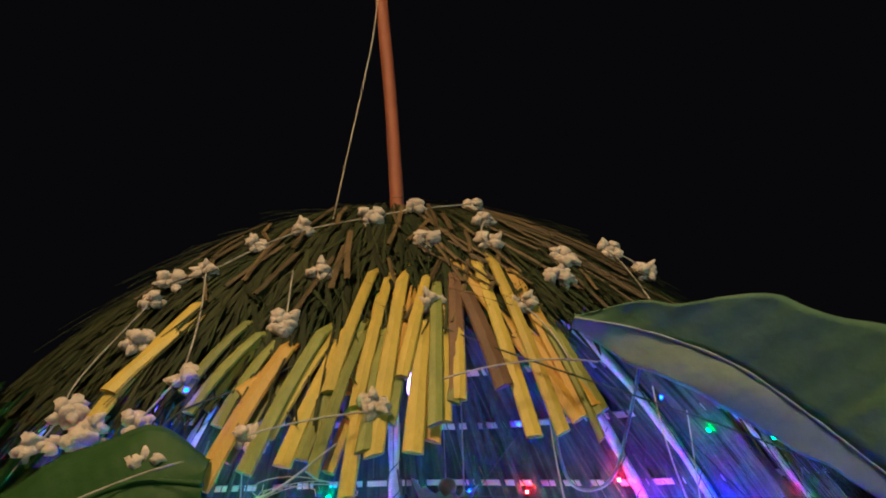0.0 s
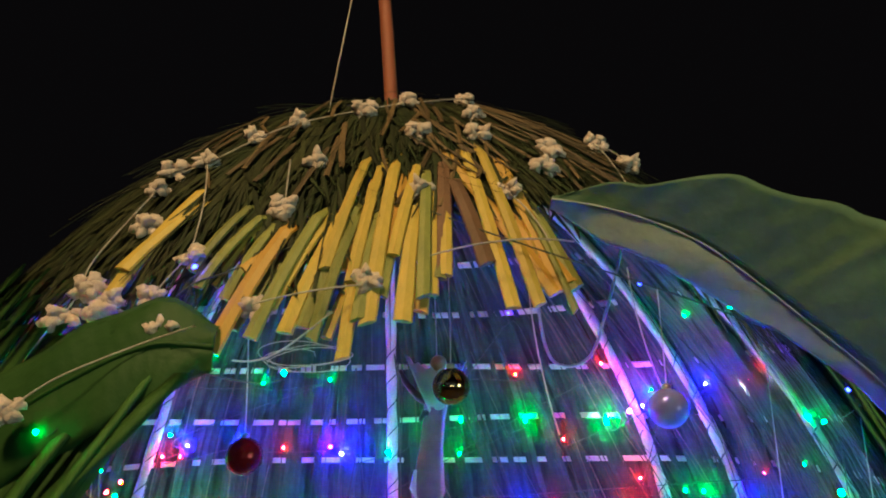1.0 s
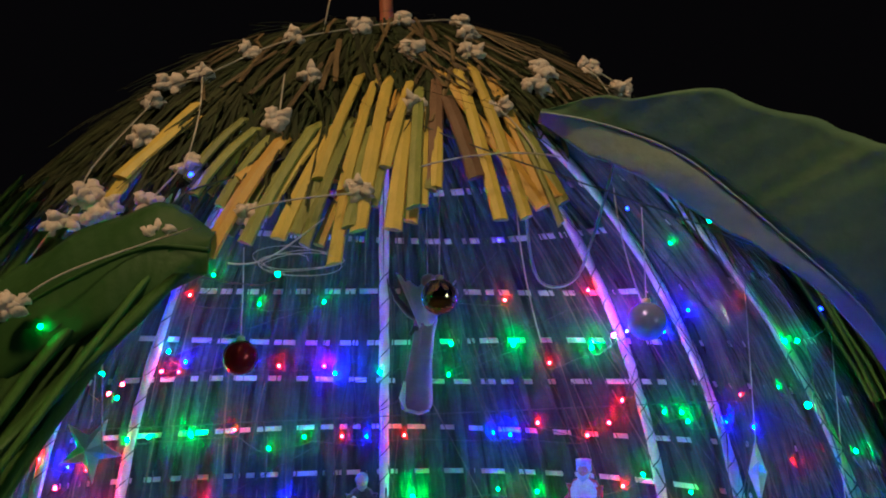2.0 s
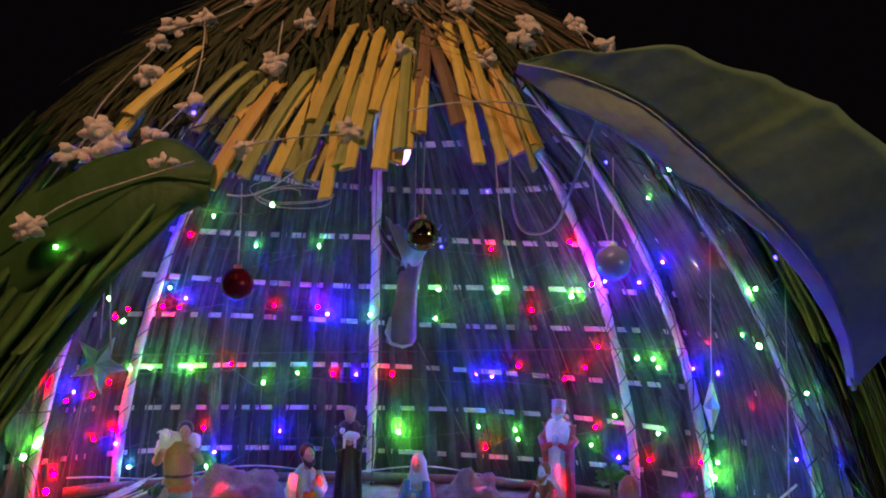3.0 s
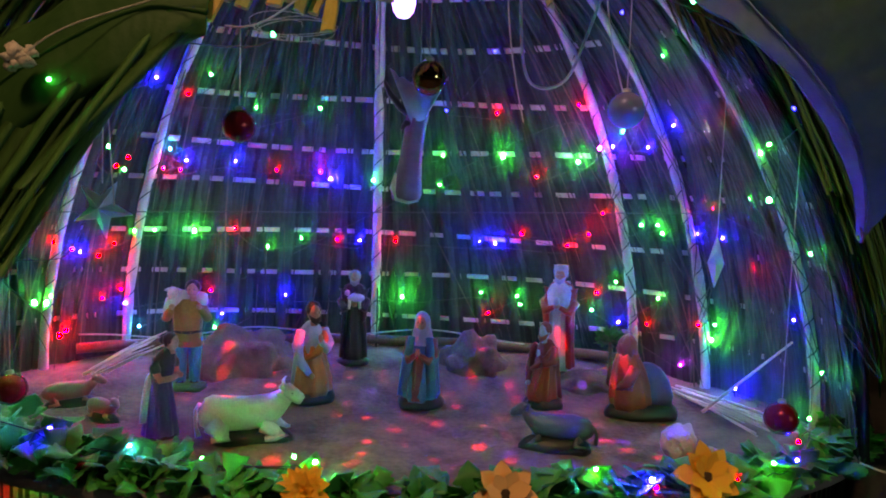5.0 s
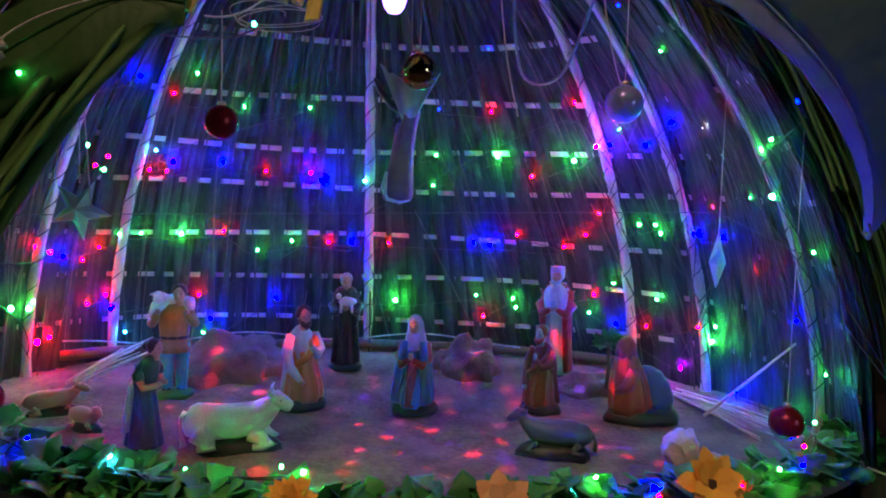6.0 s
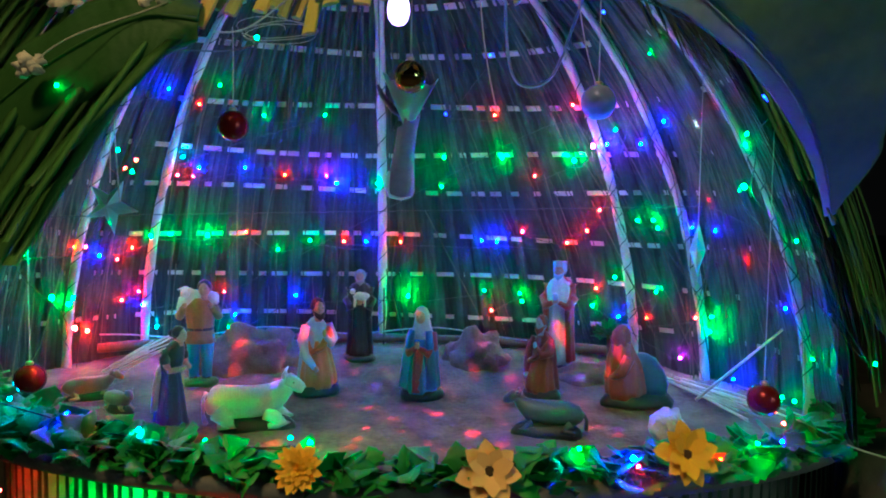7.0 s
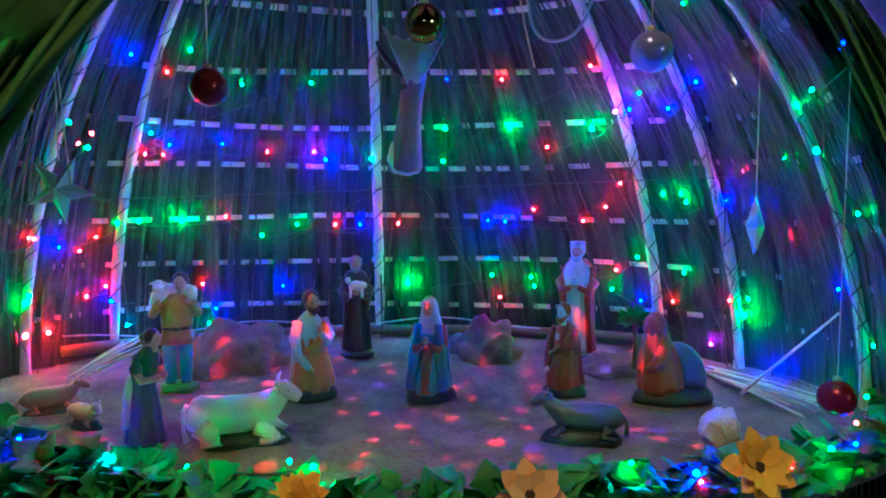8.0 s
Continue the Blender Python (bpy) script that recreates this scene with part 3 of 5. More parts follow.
def folded_leaf():
    """A broad leaf folded along its midrib: the upper half stands out wide, the lower half tucks back as a pale strip."""
    leaf = thing("broad_leaf", "broad grey-green leaf folded along its midrib, drooping over the thatch", "leaf")
    mid = [Vector(p) for p in ((0.121, -0.575, 0.741), (0.185, -0.590, 0.722), (0.255, -0.600, 0.688), (0.314, -0.600, 0.641), (0.352, -0.600, 0.606),
                               (0.418, -0.595, 0.546), (0.468, -0.575, 0.493), (0.515, -0.535, 0.430), (0.560, -0.470, 0.375))]
    upper = (0.004, 0.026, 0.065, 0.090, 0.105, 0.110, 0.096, 0.058, 0.006)
    lower = (0.006, 0.032, 0.036, 0.028, 0.020, 0.013, 0.010, 0.006, 0.002)
    n, m = 108, 10
    rows = []
    for i in range(n + 1):
        u = i / n * (len(mid) - 1)
        k = min(int(u), len(mid) - 2)
        t = u - k
        p0, p1, p2, p3 = mid[max(k - 1, 0)], mid[k], mid[k + 1], mid[min(k + 2, len(mid) - 1)]
        p = 0.5 * ((2 * p1) + (p2 - p0) * t + (2 * p0 - 5 * p1 + 4 * p2 - p3) * t * t + (3 * p1 - p0 - 3 * p2 + p3) * t ** 3)
        e = 3 * t * t - 2 * t ** 3
        rows.append((p, upper[k] + (upper[k + 1] - upper[k]) * e, lower[k] + (lower[k + 1] - lower[k]) * e))
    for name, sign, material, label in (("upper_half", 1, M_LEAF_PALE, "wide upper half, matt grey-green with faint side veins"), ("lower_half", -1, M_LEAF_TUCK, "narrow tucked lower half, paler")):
        verts, faces = [], []
        for i, (p, wu, wl) in enumerate(rows):
            d = (rows[min(i + 1, n)][0] - rows[max(i - 1, 0)][0]).normalized()
            side = Vector((0, -1, 0)).cross(d).normalized()
            side = side if side.z > 0 else -side
            w = wu if sign > 0 else wl
            for j in range(m + 1):
                v = j / m
                ripple = 0.0030 * math.sin(i * 0.16 + 2.0 * v) * v + 0.0005 * math.sin(i * 0.9 - 4 * v)
                edge = 1 + v * (0.02 * math.sin(i * 0.19) + 0.010 * math.sin(i * 0.71 + 1))
                back = -0.6 * w * v if sign > 0 else 0.2 * w * v * v + 0.012 * v
                verts.append(p + side * (sign * w * v * edge) + d * (0.18 * w * v * v) + Vector((0, back + ripple, 0)))
        for i in range(n):
            for j in range(m):
                a = i * (m + 1) + j
                faces.append((a, a + 1, a + m + 2, a + m + 1))
        half = raw(name, verts, faces, material, leaf)
        half["label"] = label
        half.modifiers.new("thick", "SOLIDIFY").thickness = 0.0011
    bm = bmesh.new()
    tube(bm, [p + Vector((0, -0.001, 0)) for p, a, b in rows[::2]], [0.0015 - 0.001 * k / (n // 2) for k in range(n // 2 + 1)], 6)
    part("midrib", bm, M_LEAF_TUCK, leaf)
    bm = bmesh.new()
    tube(bm, [mid[-1] + Vector((-0.01, -0.01, 0.01)), mid[-1], (0.595, -0.41, 0.365), (0.625, -0.35, 0.372), (0.635, -0.31, 0.40)], [0.0015, 0.0028, 0.0034, 0.004, 0.004], 8)
    part("leaf_stalk", bm, M_STALK_G, leaf, "thin olive stalk stuck into the thatch")


folded_leaf()

# ---- pole and string above the crown ----
bm = bmesh.new()
tube(bm, [(-0.078, -0.1, 0.98), (-0.081, -0.1, 1.07), (-0.090, -0.1, 1.25), (-0.096, -0.1, 1.34), (-0.111, -0.1, 1.53), (-0.125, -0.1, 1.8)], [0.0125, 0.0125, 0.012, 0.012, 0.0125, 0.012], 10)
tagged(part("crown_pole", bm, M_POLE), "thin red-brown wooden pole rising from the crown of the hut", "pole")
tagged(curve("pole_string", [(-0.172, -0.25, 0.975), (-0.15, -0.235, 1.12), (-0.125, -0.20, 1.30), (-0.113, -0.15, 1.45), (-0.112, -0.112, 1.62)], 0.0011, M_THREAD), "twisted pale string tied from the thatch to the pole", "string")

# ---- cotton tufts on threads ----
TUFTS = [(-0.105, -0.323, 0.954), (-0.045, -0.288, 0.984), (-0.026, -0.369, 0.899), (0.047, -0.217, 1.016), (0.058, -0.307, 0.950), (0.062, -0.356, 0.898), (-0.020, -0.444, 0.791),
         (0.089, -0.429, 0.792), (0.161, -0.340, 0.882), (0.144, -0.381, 0.840), (0.249, -0.233, 0.927), (0.301, -0.234, 0.891), (-0.375, -0.373, 0.826), (-0.358, -0.356, 0.854),
         (-0.313, -0.364, 0.865), (-0.256, -0.346, 0.906), (-0.194, -0.330, 0.937), (-0.153, -0.411, 0.844), (-0.182, -0.452, 0.772)]
TUFTS_LOW = [(-0.362, -0.423, 0.761), (-0.286, -0.473, 0.706), (-0.413, -0.454, 0.678), (-0.435, -0.464, 0.642), (-0.381, -0.476, 0.655), (-0.321, -0.490, 0.658),
             (-0.291, -0.530, 0.613), (-0.425, -0.566, 0.535), (-0.076, -0.521, 0.667), (-0.199, -0.518, 0.637)]


def tufts():
    rnd = random.Random(5)
    for p in TUFTS + TUFTS_LOW:
        bm = bmesh.new()
        r = rnd.uniform(0.0115, 0.0165) * (1.12 if p in TUFTS_LOW else 1.0)
        for k in range(rnd.randint(8, 11)):
            d = Vector((rnd.uniform(-1.25, 1.25), rnd.uniform(-0.6, 0.6), rnd.uniform(-0.85, 0.85)))
            ball(bm, d * r * 0.7, r * rnd.uniform(0.35, 0.7), 0, 2, (1, 1, rnd.uniform(0.7, 1)), 0.7)
        for k in range(3):
            d = Vector((rnd.uniform(-1, 1), rnd.uniform(-0.4, 0.2), rnd.uniform(-1, 1))).normalized()
            bend = Vector((rnd.uniform(-1, 1), 0, rnd.uniform(-1, 1))) * r * 0.2
            tube(bm, [d * r * 0.5, d * r * 1.05 + bend * 0.4, d * r * rnd.uniform(1.25, 1.5) + bend], [r * 0.48, r * 0.3, r * 0.08], 7)
        ob = tagged(part("cotton_tuft", bm, M_COTTON), "fluffy white cotton tuft tied on a thread over the thatch", "cotton tuft", "cotton tufts on the hut")
        ob.location = Vector(p) + Vector((0, -0.006, 0.003))


tufts()


def threads():
    t = TUFTS
    for pts in ([t[13], t[14], t[15], t[16], t[0], t[1], t[3]], [t[12], t[19 - 7], (-0.405, -0.41, 0.76), (-0.42, -0.45, 0.70), TUFTS_LOW[2], TUFTS_LOW[3], (-0.50, -0.46, 0.57)],
                [t[14], (-0.29, -0.42, 0.80), (-0.285, -0.45, 0.75), TUFTS_LOW[1], (-0.31, -0.49, 0.675), TUFTS_LOW[5]], [t[18], (-0.185, -0.43, 0.81), (-0.187, -0.415, 0.85)],
                [t[4], (0.045, -0.36, 0.92), (0.05, -0.385, 0.885), t[5]], [t[10], (0.252, -0.29, 0.89), (0.262, -0.35, 0.82)], [t[7], (0.115, -0.45, 0.765), (0.13, -0.47, 0.72)],
                [t[10], (0.28, -0.235, 0.915), t[11]], [(0.155, -0.50, 0.712), (0.09, -0.52, 0.72), (0.02, -0.53, 0.70), (-0.01, -0.53, 0.69)],
                [(-0.19, -0.545, 0.642), (-0.14, -0.55, 0.655), TUFTS_LOW[8]], [TUFTS_LOW[7], (-0.40, -0.56, 0.562), (-0.35, -0.57, 0.58), TUFTS_LOW[6], (-0.245, -0.565, 0.618)],
                [(-0.21, -0.54, 0.588), (-0.17, -0.545, 0.58), (-0.15, -0.545, 0.60), (-0.11, -0.55, 0.63)]):
        rnd = random.Random(len(pts))
        pts = [Vector(p) + Vector((rnd.uniform(-1, 1) * 0.003, -0.012, rnd.uniform(-1, 1) * 0.003)) for p in pts]
        tagged(curve("cotton_thread", pts, 0.0010, M_THREAD), "thin twisted white thread strung over the thatch", "thread", "threads on the hut")


threads()

def tangle():
    rnd = random.Random(31)
    pts = []
    for k in range(22):
        a = k * 1.1
        pts.append((-0.15 + 0.045 * math.cos(a) + rnd.uniform(-1, 1) * 0.022 + 0.0006 * k, -0.545 + rnd.uniform(-1, 1) * 0.008, 0.588 + 0.016 * math.sin(a) + rnd.uniform(-1, 1) * 0.006))
    tagged(curve("thread_tangle", pts, 0.0004, M_THREAD), "loose tangle of fine white thread under the stalks", "thread")
    for x, y, z0, z1 in ((0.105, -0.47, 0.66, 0.50), (-0.39, -0.46, 0.62, 0.38), (0.24, -0.40, 0.70, 0.55)):
        tagged(curve("loose_thread", [(x, y, z0), (x + 0.004, y, (z0 + z1) / 2), (x + rnd.uniform(-0.02, 0.03), y, z1)], 0.0009, M_THREAD), "loose white thread hanging in the opening", "thread", "threads on the hut")


tangle()

# ---- bulb and its coloured beams ----
def disco_bulb():
    b = thing("bulb", "lit violet-white crystal bulb hanging on its flex inside the crown", "light bulb", BULB)
    bm = bmesh.new()
    rings(bm, [(-0.046, 0.004, 0.004, 0, 0), (-0.043, 0.012, 0.012, 0, 0), (-0.034, 0.019, 0.019, 0, 0), (-0.02, 0.0225, 0.0225, 0, 0), (-0.004, 0.021, 0.021, 0, 0), (0.008, 0.017, 0.017, 0, 0)], 0, 14)
    part("globe", bm, mat("bulb_glow", (0.8, 0.75, 0.9), emit=(0.42, 0.22, 1.0), power=8), b, "glowing faceted globe", False)
    bm = bmesh.new()
    rings(bm, [(0.008, 0.018, 0.018, 0, 0), (0.012, 0.020, 0.020, 0, 0), (0.03, 0.018, 0.018, 0, 0), (0.042, 0.012, 0.012, 0, 0), (0.06, 0.012, 0.012, 0, 0), (0.064, 0.004, 0.004, 0, 0)], 0, 16)
    part("holder", bm, mat("green_plastic", (0.02, 0.30, 0.16), None, 40, 0.4, 0.05), b, "green plastic holder")
    curve("flex", [(0, 0, 0.06), (0.004, 0.003, 0.12), (0, 0, 0.2)], 0.002, M_CORD, b)
    rnd = random.Random(8)
    k = 0
    for ring in range(10):
        n = 5 + 3 * ring
        for i in range(n):
            a = 2 * math.pi * (i + 0.5 * (ring % 2)) / n + rnd.uniform(-0.12, 0.12)
            r = 0.04 + 0.06 * ring + rnd.uniform(-0.015, 0.015)
            x, y = BULB.x + 0.05 + r * math.cos(a), BULB.y - 0.06 + r * 0.8 * math.sin(a)
            k += 1
            if abs(x) > 0.5 or not -0.38 < y < 0.2 or rnd.random() < 0.22:
                continue
            color = (1.0, 0.012, 0.03) if k % 5 < 3 else ((0.14, 0.03, 1.0) if k % 5 == 3 else (1.0, 0.03, 0.16))
            lamp("beam", "SPOT", BULB + Vector((0, 0, -0.052)), (x, y, 0.0), rnd.uniform(80, 260), color, 0.003, rnd.uniform(1.2, 2.4))


disco_bulb()

# ---- fairy lights ----
GLOW = {"g": (0.0016, 1.0, 0.06), "r": (1.0, 0.0014, 0.005), "b": (0.0003, 0.0007, 1.0), "c": (0.001, 0.3, 1.0), "m": (0.5, 0.002, 1.0), "w": (0.9, 0.85, 0.8), "x": (0.002, 0.006, 1.0), "y": (0.004, 1.0, 0.15)}
LED_MAT = {}
LED_POWER = {"g": 350, "r": 760, "b": 5000, "c": 900, "m": 700, "w": 160, "x": 60, "y": 40}
for key, c in GLOW.items():
    LED_MAT[key] = mat("led_" + key, c, emit=c, power=LED_POWER[key] * 1.5)
    LED_MAT[key.upper()] = mat("led_bright_" + key, c, emit=c, power=LED_POWER[key] * 5.5)
LEDS = [
    "g", (-0.476, 0.148, 0.645), "r", (-0.518, 0.148, 0.604), "g", (-0.387, 0.209, 0.588), "g", (-0.250, 0.238, 0.593),
    "c", (-0.572, 0.172, 0.489), "b", (-0.539, 0.198, 0.467),
    "r", (-0.589, 0.180, 0.448), "r", (-0.559, 0.196, 0.447), "b", (-0.442, 0.235, 0.470), "r", (-0.353, 0.264, 0.455), "r", (-0.256, 0.282, 0.454), "B", (-0.232, 0.291, 0.438),
    "g", (-0.129, 0.298, 0.439), "g", (-0.047, 0.286, 0.478), "g", (0.039, 0.275, 0.500)]
LEDS_B = [
    "g", (0.033, 0.294, 0.433), "G", (0.181, 0.250, 0.499), "r", (0.160, 0.219, 0.593), "x", (0.042, 0.239, 0.598), "x", (0.147, 0.165, 0.716), "r", (0.258, 0.242, 0.458),
    "G", (0.345, 0.196, 0.491), "M", (0.372, 0.10, 0.515), "g", (0.421, 0.126, 0.553), "b", (0.412, 0.147, 0.523), "b", (0.468, 0.108, 0.521), "b", (0.503, 0.049, 0.561),
    "r", (0.549, -0.026, 0.564), "w", (0.545, 0.001, 0.548), "g", (0.461, -0.020, 0.681), "r", (0.409, 0.203, 0.381),
    "b", (0.450, 0.192, 0.342), "g", (0.483, 0.168, 0.359), "g", (0.512, 0.147, 0.360), "g", (0.522, 0.144, 0.343), "b", (0.576, 0.095, 0.346), "b", (0.619, 0.046, 0.342)]
LEDS_C = [
    "r", (0.385, 0.228, 0.333), "r", (0.231, 0.284, 0.327), "r", (0.338, 0.255, 0.303), "b", (0.134, 0.310, 0.304), "b", (0.175, 0.303, 0.301), "r", (-0.073, 0.330, 0.297),
    "r", (-0.217, 0.324, 0.296), "b", (-0.161, 0.328, 0.296), "g", (-0.303, 0.312, 0.298), "g", (-0.382, 0.302, 0.275), "r", (-0.453, 0.273, 0.318), "G", (-0.541, 0.244, 0.311),
    "g", (-0.619, 0.206, 0.312), "g", (-0.653, 0.187, 0.310), "r", (-0.687, 0.172, 0.282), "b", (-0.745, 0.132, 0.265), "r", (-0.780, 0.092, 0.286)]
LEDS_D = [
    "r", (-0.719, 0.177, 0.160), "r", (-0.685, 0.197, 0.178), "b", (-0.685, 0.202, 0.147), "r", (-0.512, 0.280, 0.171),
    "b", (-0.489, 0.295, 0.114), "g", (-0.505, 0.291, 0.082), "b", (-0.342, 0.326, 0.159), "G", (-0.053, 0.349, 0.161), "g", (0.146, 0.327, 0.181), "r", (0.162, 0.330, 0.130),
    "g", (0.229, 0.311, 0.176), "g", (0.242, 0.310, 0.157), "r", (0.406, 0.247, 0.198), "g", (0.451, 0.220, 0.228), "r", (0.470, 0.215, 0.202), "b", (0.456, 0.232, 0.134),
    "g", (0.535, 0.174, 0.200), "r", (0.517, 0.197, 0.138), "r", (0.609, 0.124, 0.151), "G", (0.630, 0.107, 0.124), "b", (0.670, 0.073, 0.03), "g", (0.726, -0.029, 0.02)]

LEDS_E = [
    "x", (-0.695, 0.006, 0.586), "b", (-0.570, 0.101, 0.629), "r", (-0.721, 0.155, 0.256), "g", (-0.799, 0.107, 0.173), "G", (-0.805, 0.104, 0.159), "R", (-0.781, 0.137, 0.094)]
LEDS_F = [
    "c", (-0.661, 0.222, 0.093), "r", (0.331, 0.151, 0.608), "g", (0.634, 0.096, 0.158), "m", (0.583, 0.158, 0.056), "g", (0.402, 0.255, 0.156)]


def led_mesh():
    bm = bmesh.new()
    rings(bm, [(-0.0037, 0.001, 0.001, 0, 0), (-0.0026, 0.0026, 0.0026, 0, 0), (0, 0.0035, 0.0035, 0, 0), (0.0026, 0.0026, 0.0026, 0, 0), (0.0037, 0.001, 0.001, 0, 0)], 0, 8)
    me = bpy.data.meshes.new("led")
    bm.to_mesh(me)
    bm.free()
    return me


def fairy_lights(rows, label):
    string = thing("fairy_lights", label, "fairy lights", group="strings of fairy lights")
    rnd = random.Random(len(rows))
    meshes = {}
    wire = []
    for key, p in zip(rows[::2], rows[1::2]):
        if key not in meshes:
            meshes[key] = led_mesh()
            meshes[key].materials.append(LED_MAT[key])
        ob = new("led", meshes[key])
        ob.parent = string
        v = Vector(p)
        inward = Vector((CX - v.x, CY - v.y, 0)).normalized() * (0.021 if key.isupper() else rnd.choice((0.014, 0.018, 0.024)))
        ob.location = v + inward
        s = 0.95 if key.isupper() else 0.72
        ob.scale = (s, s, s)
        ob.rotation_euler = (rnd.uniform(-1, 1), rnd.uniform(-1, 1), 0)
        wire.append(v + inward * 0.8 + Vector((rnd.uniform(-1, 1) * 0.004, 0, -0.006)))
        wire.append(v + inward * 0.6 + Vector((rnd.uniform(-1, 1) * 0.02, 0.004, -rnd.uniform(0.01, 0.03))))
    curve("wire", wire, 0.0010, M_WIRE, string)


fairy_lights(LEDS, "string of small coloured fairy lights along the woven wall")
fairy_lights(LEDS_B, "string of small coloured fairy lights along the woven wall")
fairy_lights(LEDS_C, "string of small coloured fairy lights along the woven wall")
fairy_lights(LEDS_D, "string of small coloured fairy lights along the woven wall")
fairy_lights(LEDS_E, "string of small coloured fairy lights along the woven wall")
LEDS_G = ["b", dome(84, 0.20), "r", dome(72, 0.28), "g", dome(77, 0.42), "g", dome(93, 0.12), "g", dome(89, 0.5), "g", dome(97, 0.33), "r", dome(66, 0.4), "G", dome(-86, 0.36), "G", dome(-101, 0.44), "b", dome(-78, 0.5)]
fairy_lights(LEDS_G, "string of small coloured fairy lights behind the side strips")
fairy_lights(LEDS_F, "string of small coloured fairy lights along the woven wall")

# ---- baubles, star, angel, cords ----
def bauble(p, r, material, label, hang):
    b = thing("bauble", label, "bauble", p, "hanging baubles")
    bm = bmesh.new()
    ball(bm, (0, 0, 0), r, 0, 4)
    part("ball", bm, material, b)
    bm = bmesh.new()
    rings(bm, [(r * 0.95, r * 0.24, r * 0.24, 0, 0), (r * 1.16, r * 0.22, r * 0.22, 0, 0), (r * 1.2, r * 0.1, r * 0.1, 0, 0)], 0, 12, 0.06, 6)
    part("cap", bm, mat("cap_metal", (0.7, 0.6, 0.35), None, 30, 0.3, 0.05, 1.0), b, "small metal cap")
    if hang:
        curve("thread", [(0, 0, r * 1.18), (0.001, 0.001, r + hang * 0.5), (0, 0, r + hang)], 0.0007, M_THREAD, b)


M_GOLD = mat("gold_mirror", (0.62, 0.42, 0.2), None, 30, 0.06, 0.02, 1.0)
M_SILVER = mat("silver_pearl", (0.38, 0.37, 0.95), (0.33, 0.32, 0.88), 30, 0.2, 0.02, 0.35)
M_REDB = mat("red_gloss", (0.24, 0.010, 0.02), (0.15, 0.006, 0.012), 60, 0.2, 0.1, 0.55)
bauble((0.012, -0.429, 0.557), 0.0225, M_GOLD, "shiny dark gold bauble hanging on a thread", 0.13)
bauble((0.268, -0.424, 0.525), 0.0235, M_SILVER, "shiny silver bauble hanging on a thread", 0.12)
bauble((-0.223, -0.457, 0.485), 0.021, M_REDB, "deep red glitter bauble hanging on a thread", 0.11)
bauble((0.54, -0.341, 0.098), 0.024, M_REDB, "deep red bauble hanging low at the hut opening", 0.5)
bauble((-0.60, -0.32, 0.10), 0.024, M_REDB, "deep red bauble hanging low at the hut opening", 0.45)


def paper_star(p, r, turn, label, hang):
    s = thing("paper_star", label, "star", p, "hanging stars")
    bm = bmesh.new()
    front, back = bm.verts.new((0, -0.012, 0)), bm.verts.new((0, 0.012, 0))
    pts = [bm.verts.new((math.sin(k * math.pi / 5 + turn) * (r if k % 2 == 0 else r * 0.4), 0, math.cos(k * math.pi / 5 + turn) * (r if k % 2 == 0 else r * 0.4))) for k in range(10)]
    for k in range(10):
        bm.faces.new((front, pts[k], pts[(k + 1) % 10]))
        bm.faces.new((back, pts[(k + 1) % 10], pts[k]))
    part("star", bm, mat("foil_star", (0.34, 0.50, 0.60), (0.44, 0.58, 0.66), 40, 0.3, 0.2, 0.3), s, "", False)
    curve("thread", [(0, 0, r * 0.8), (0.002, 0, hang * 0.5), (0, 0, hang)], 0.0007, M_THREAD, s)
    return s


paper_star((-0.412, -0.42, 0.376), 0.041, 0.5, "folded blue foil star hanging on a thread", 0.24)
paper_star((0.455, -0.28, 0.318), 0.045, 0.2, "folded blue-green foil star hanging edge-on on a thread", 0.29).rotation_euler = (0, 0, radians(70))


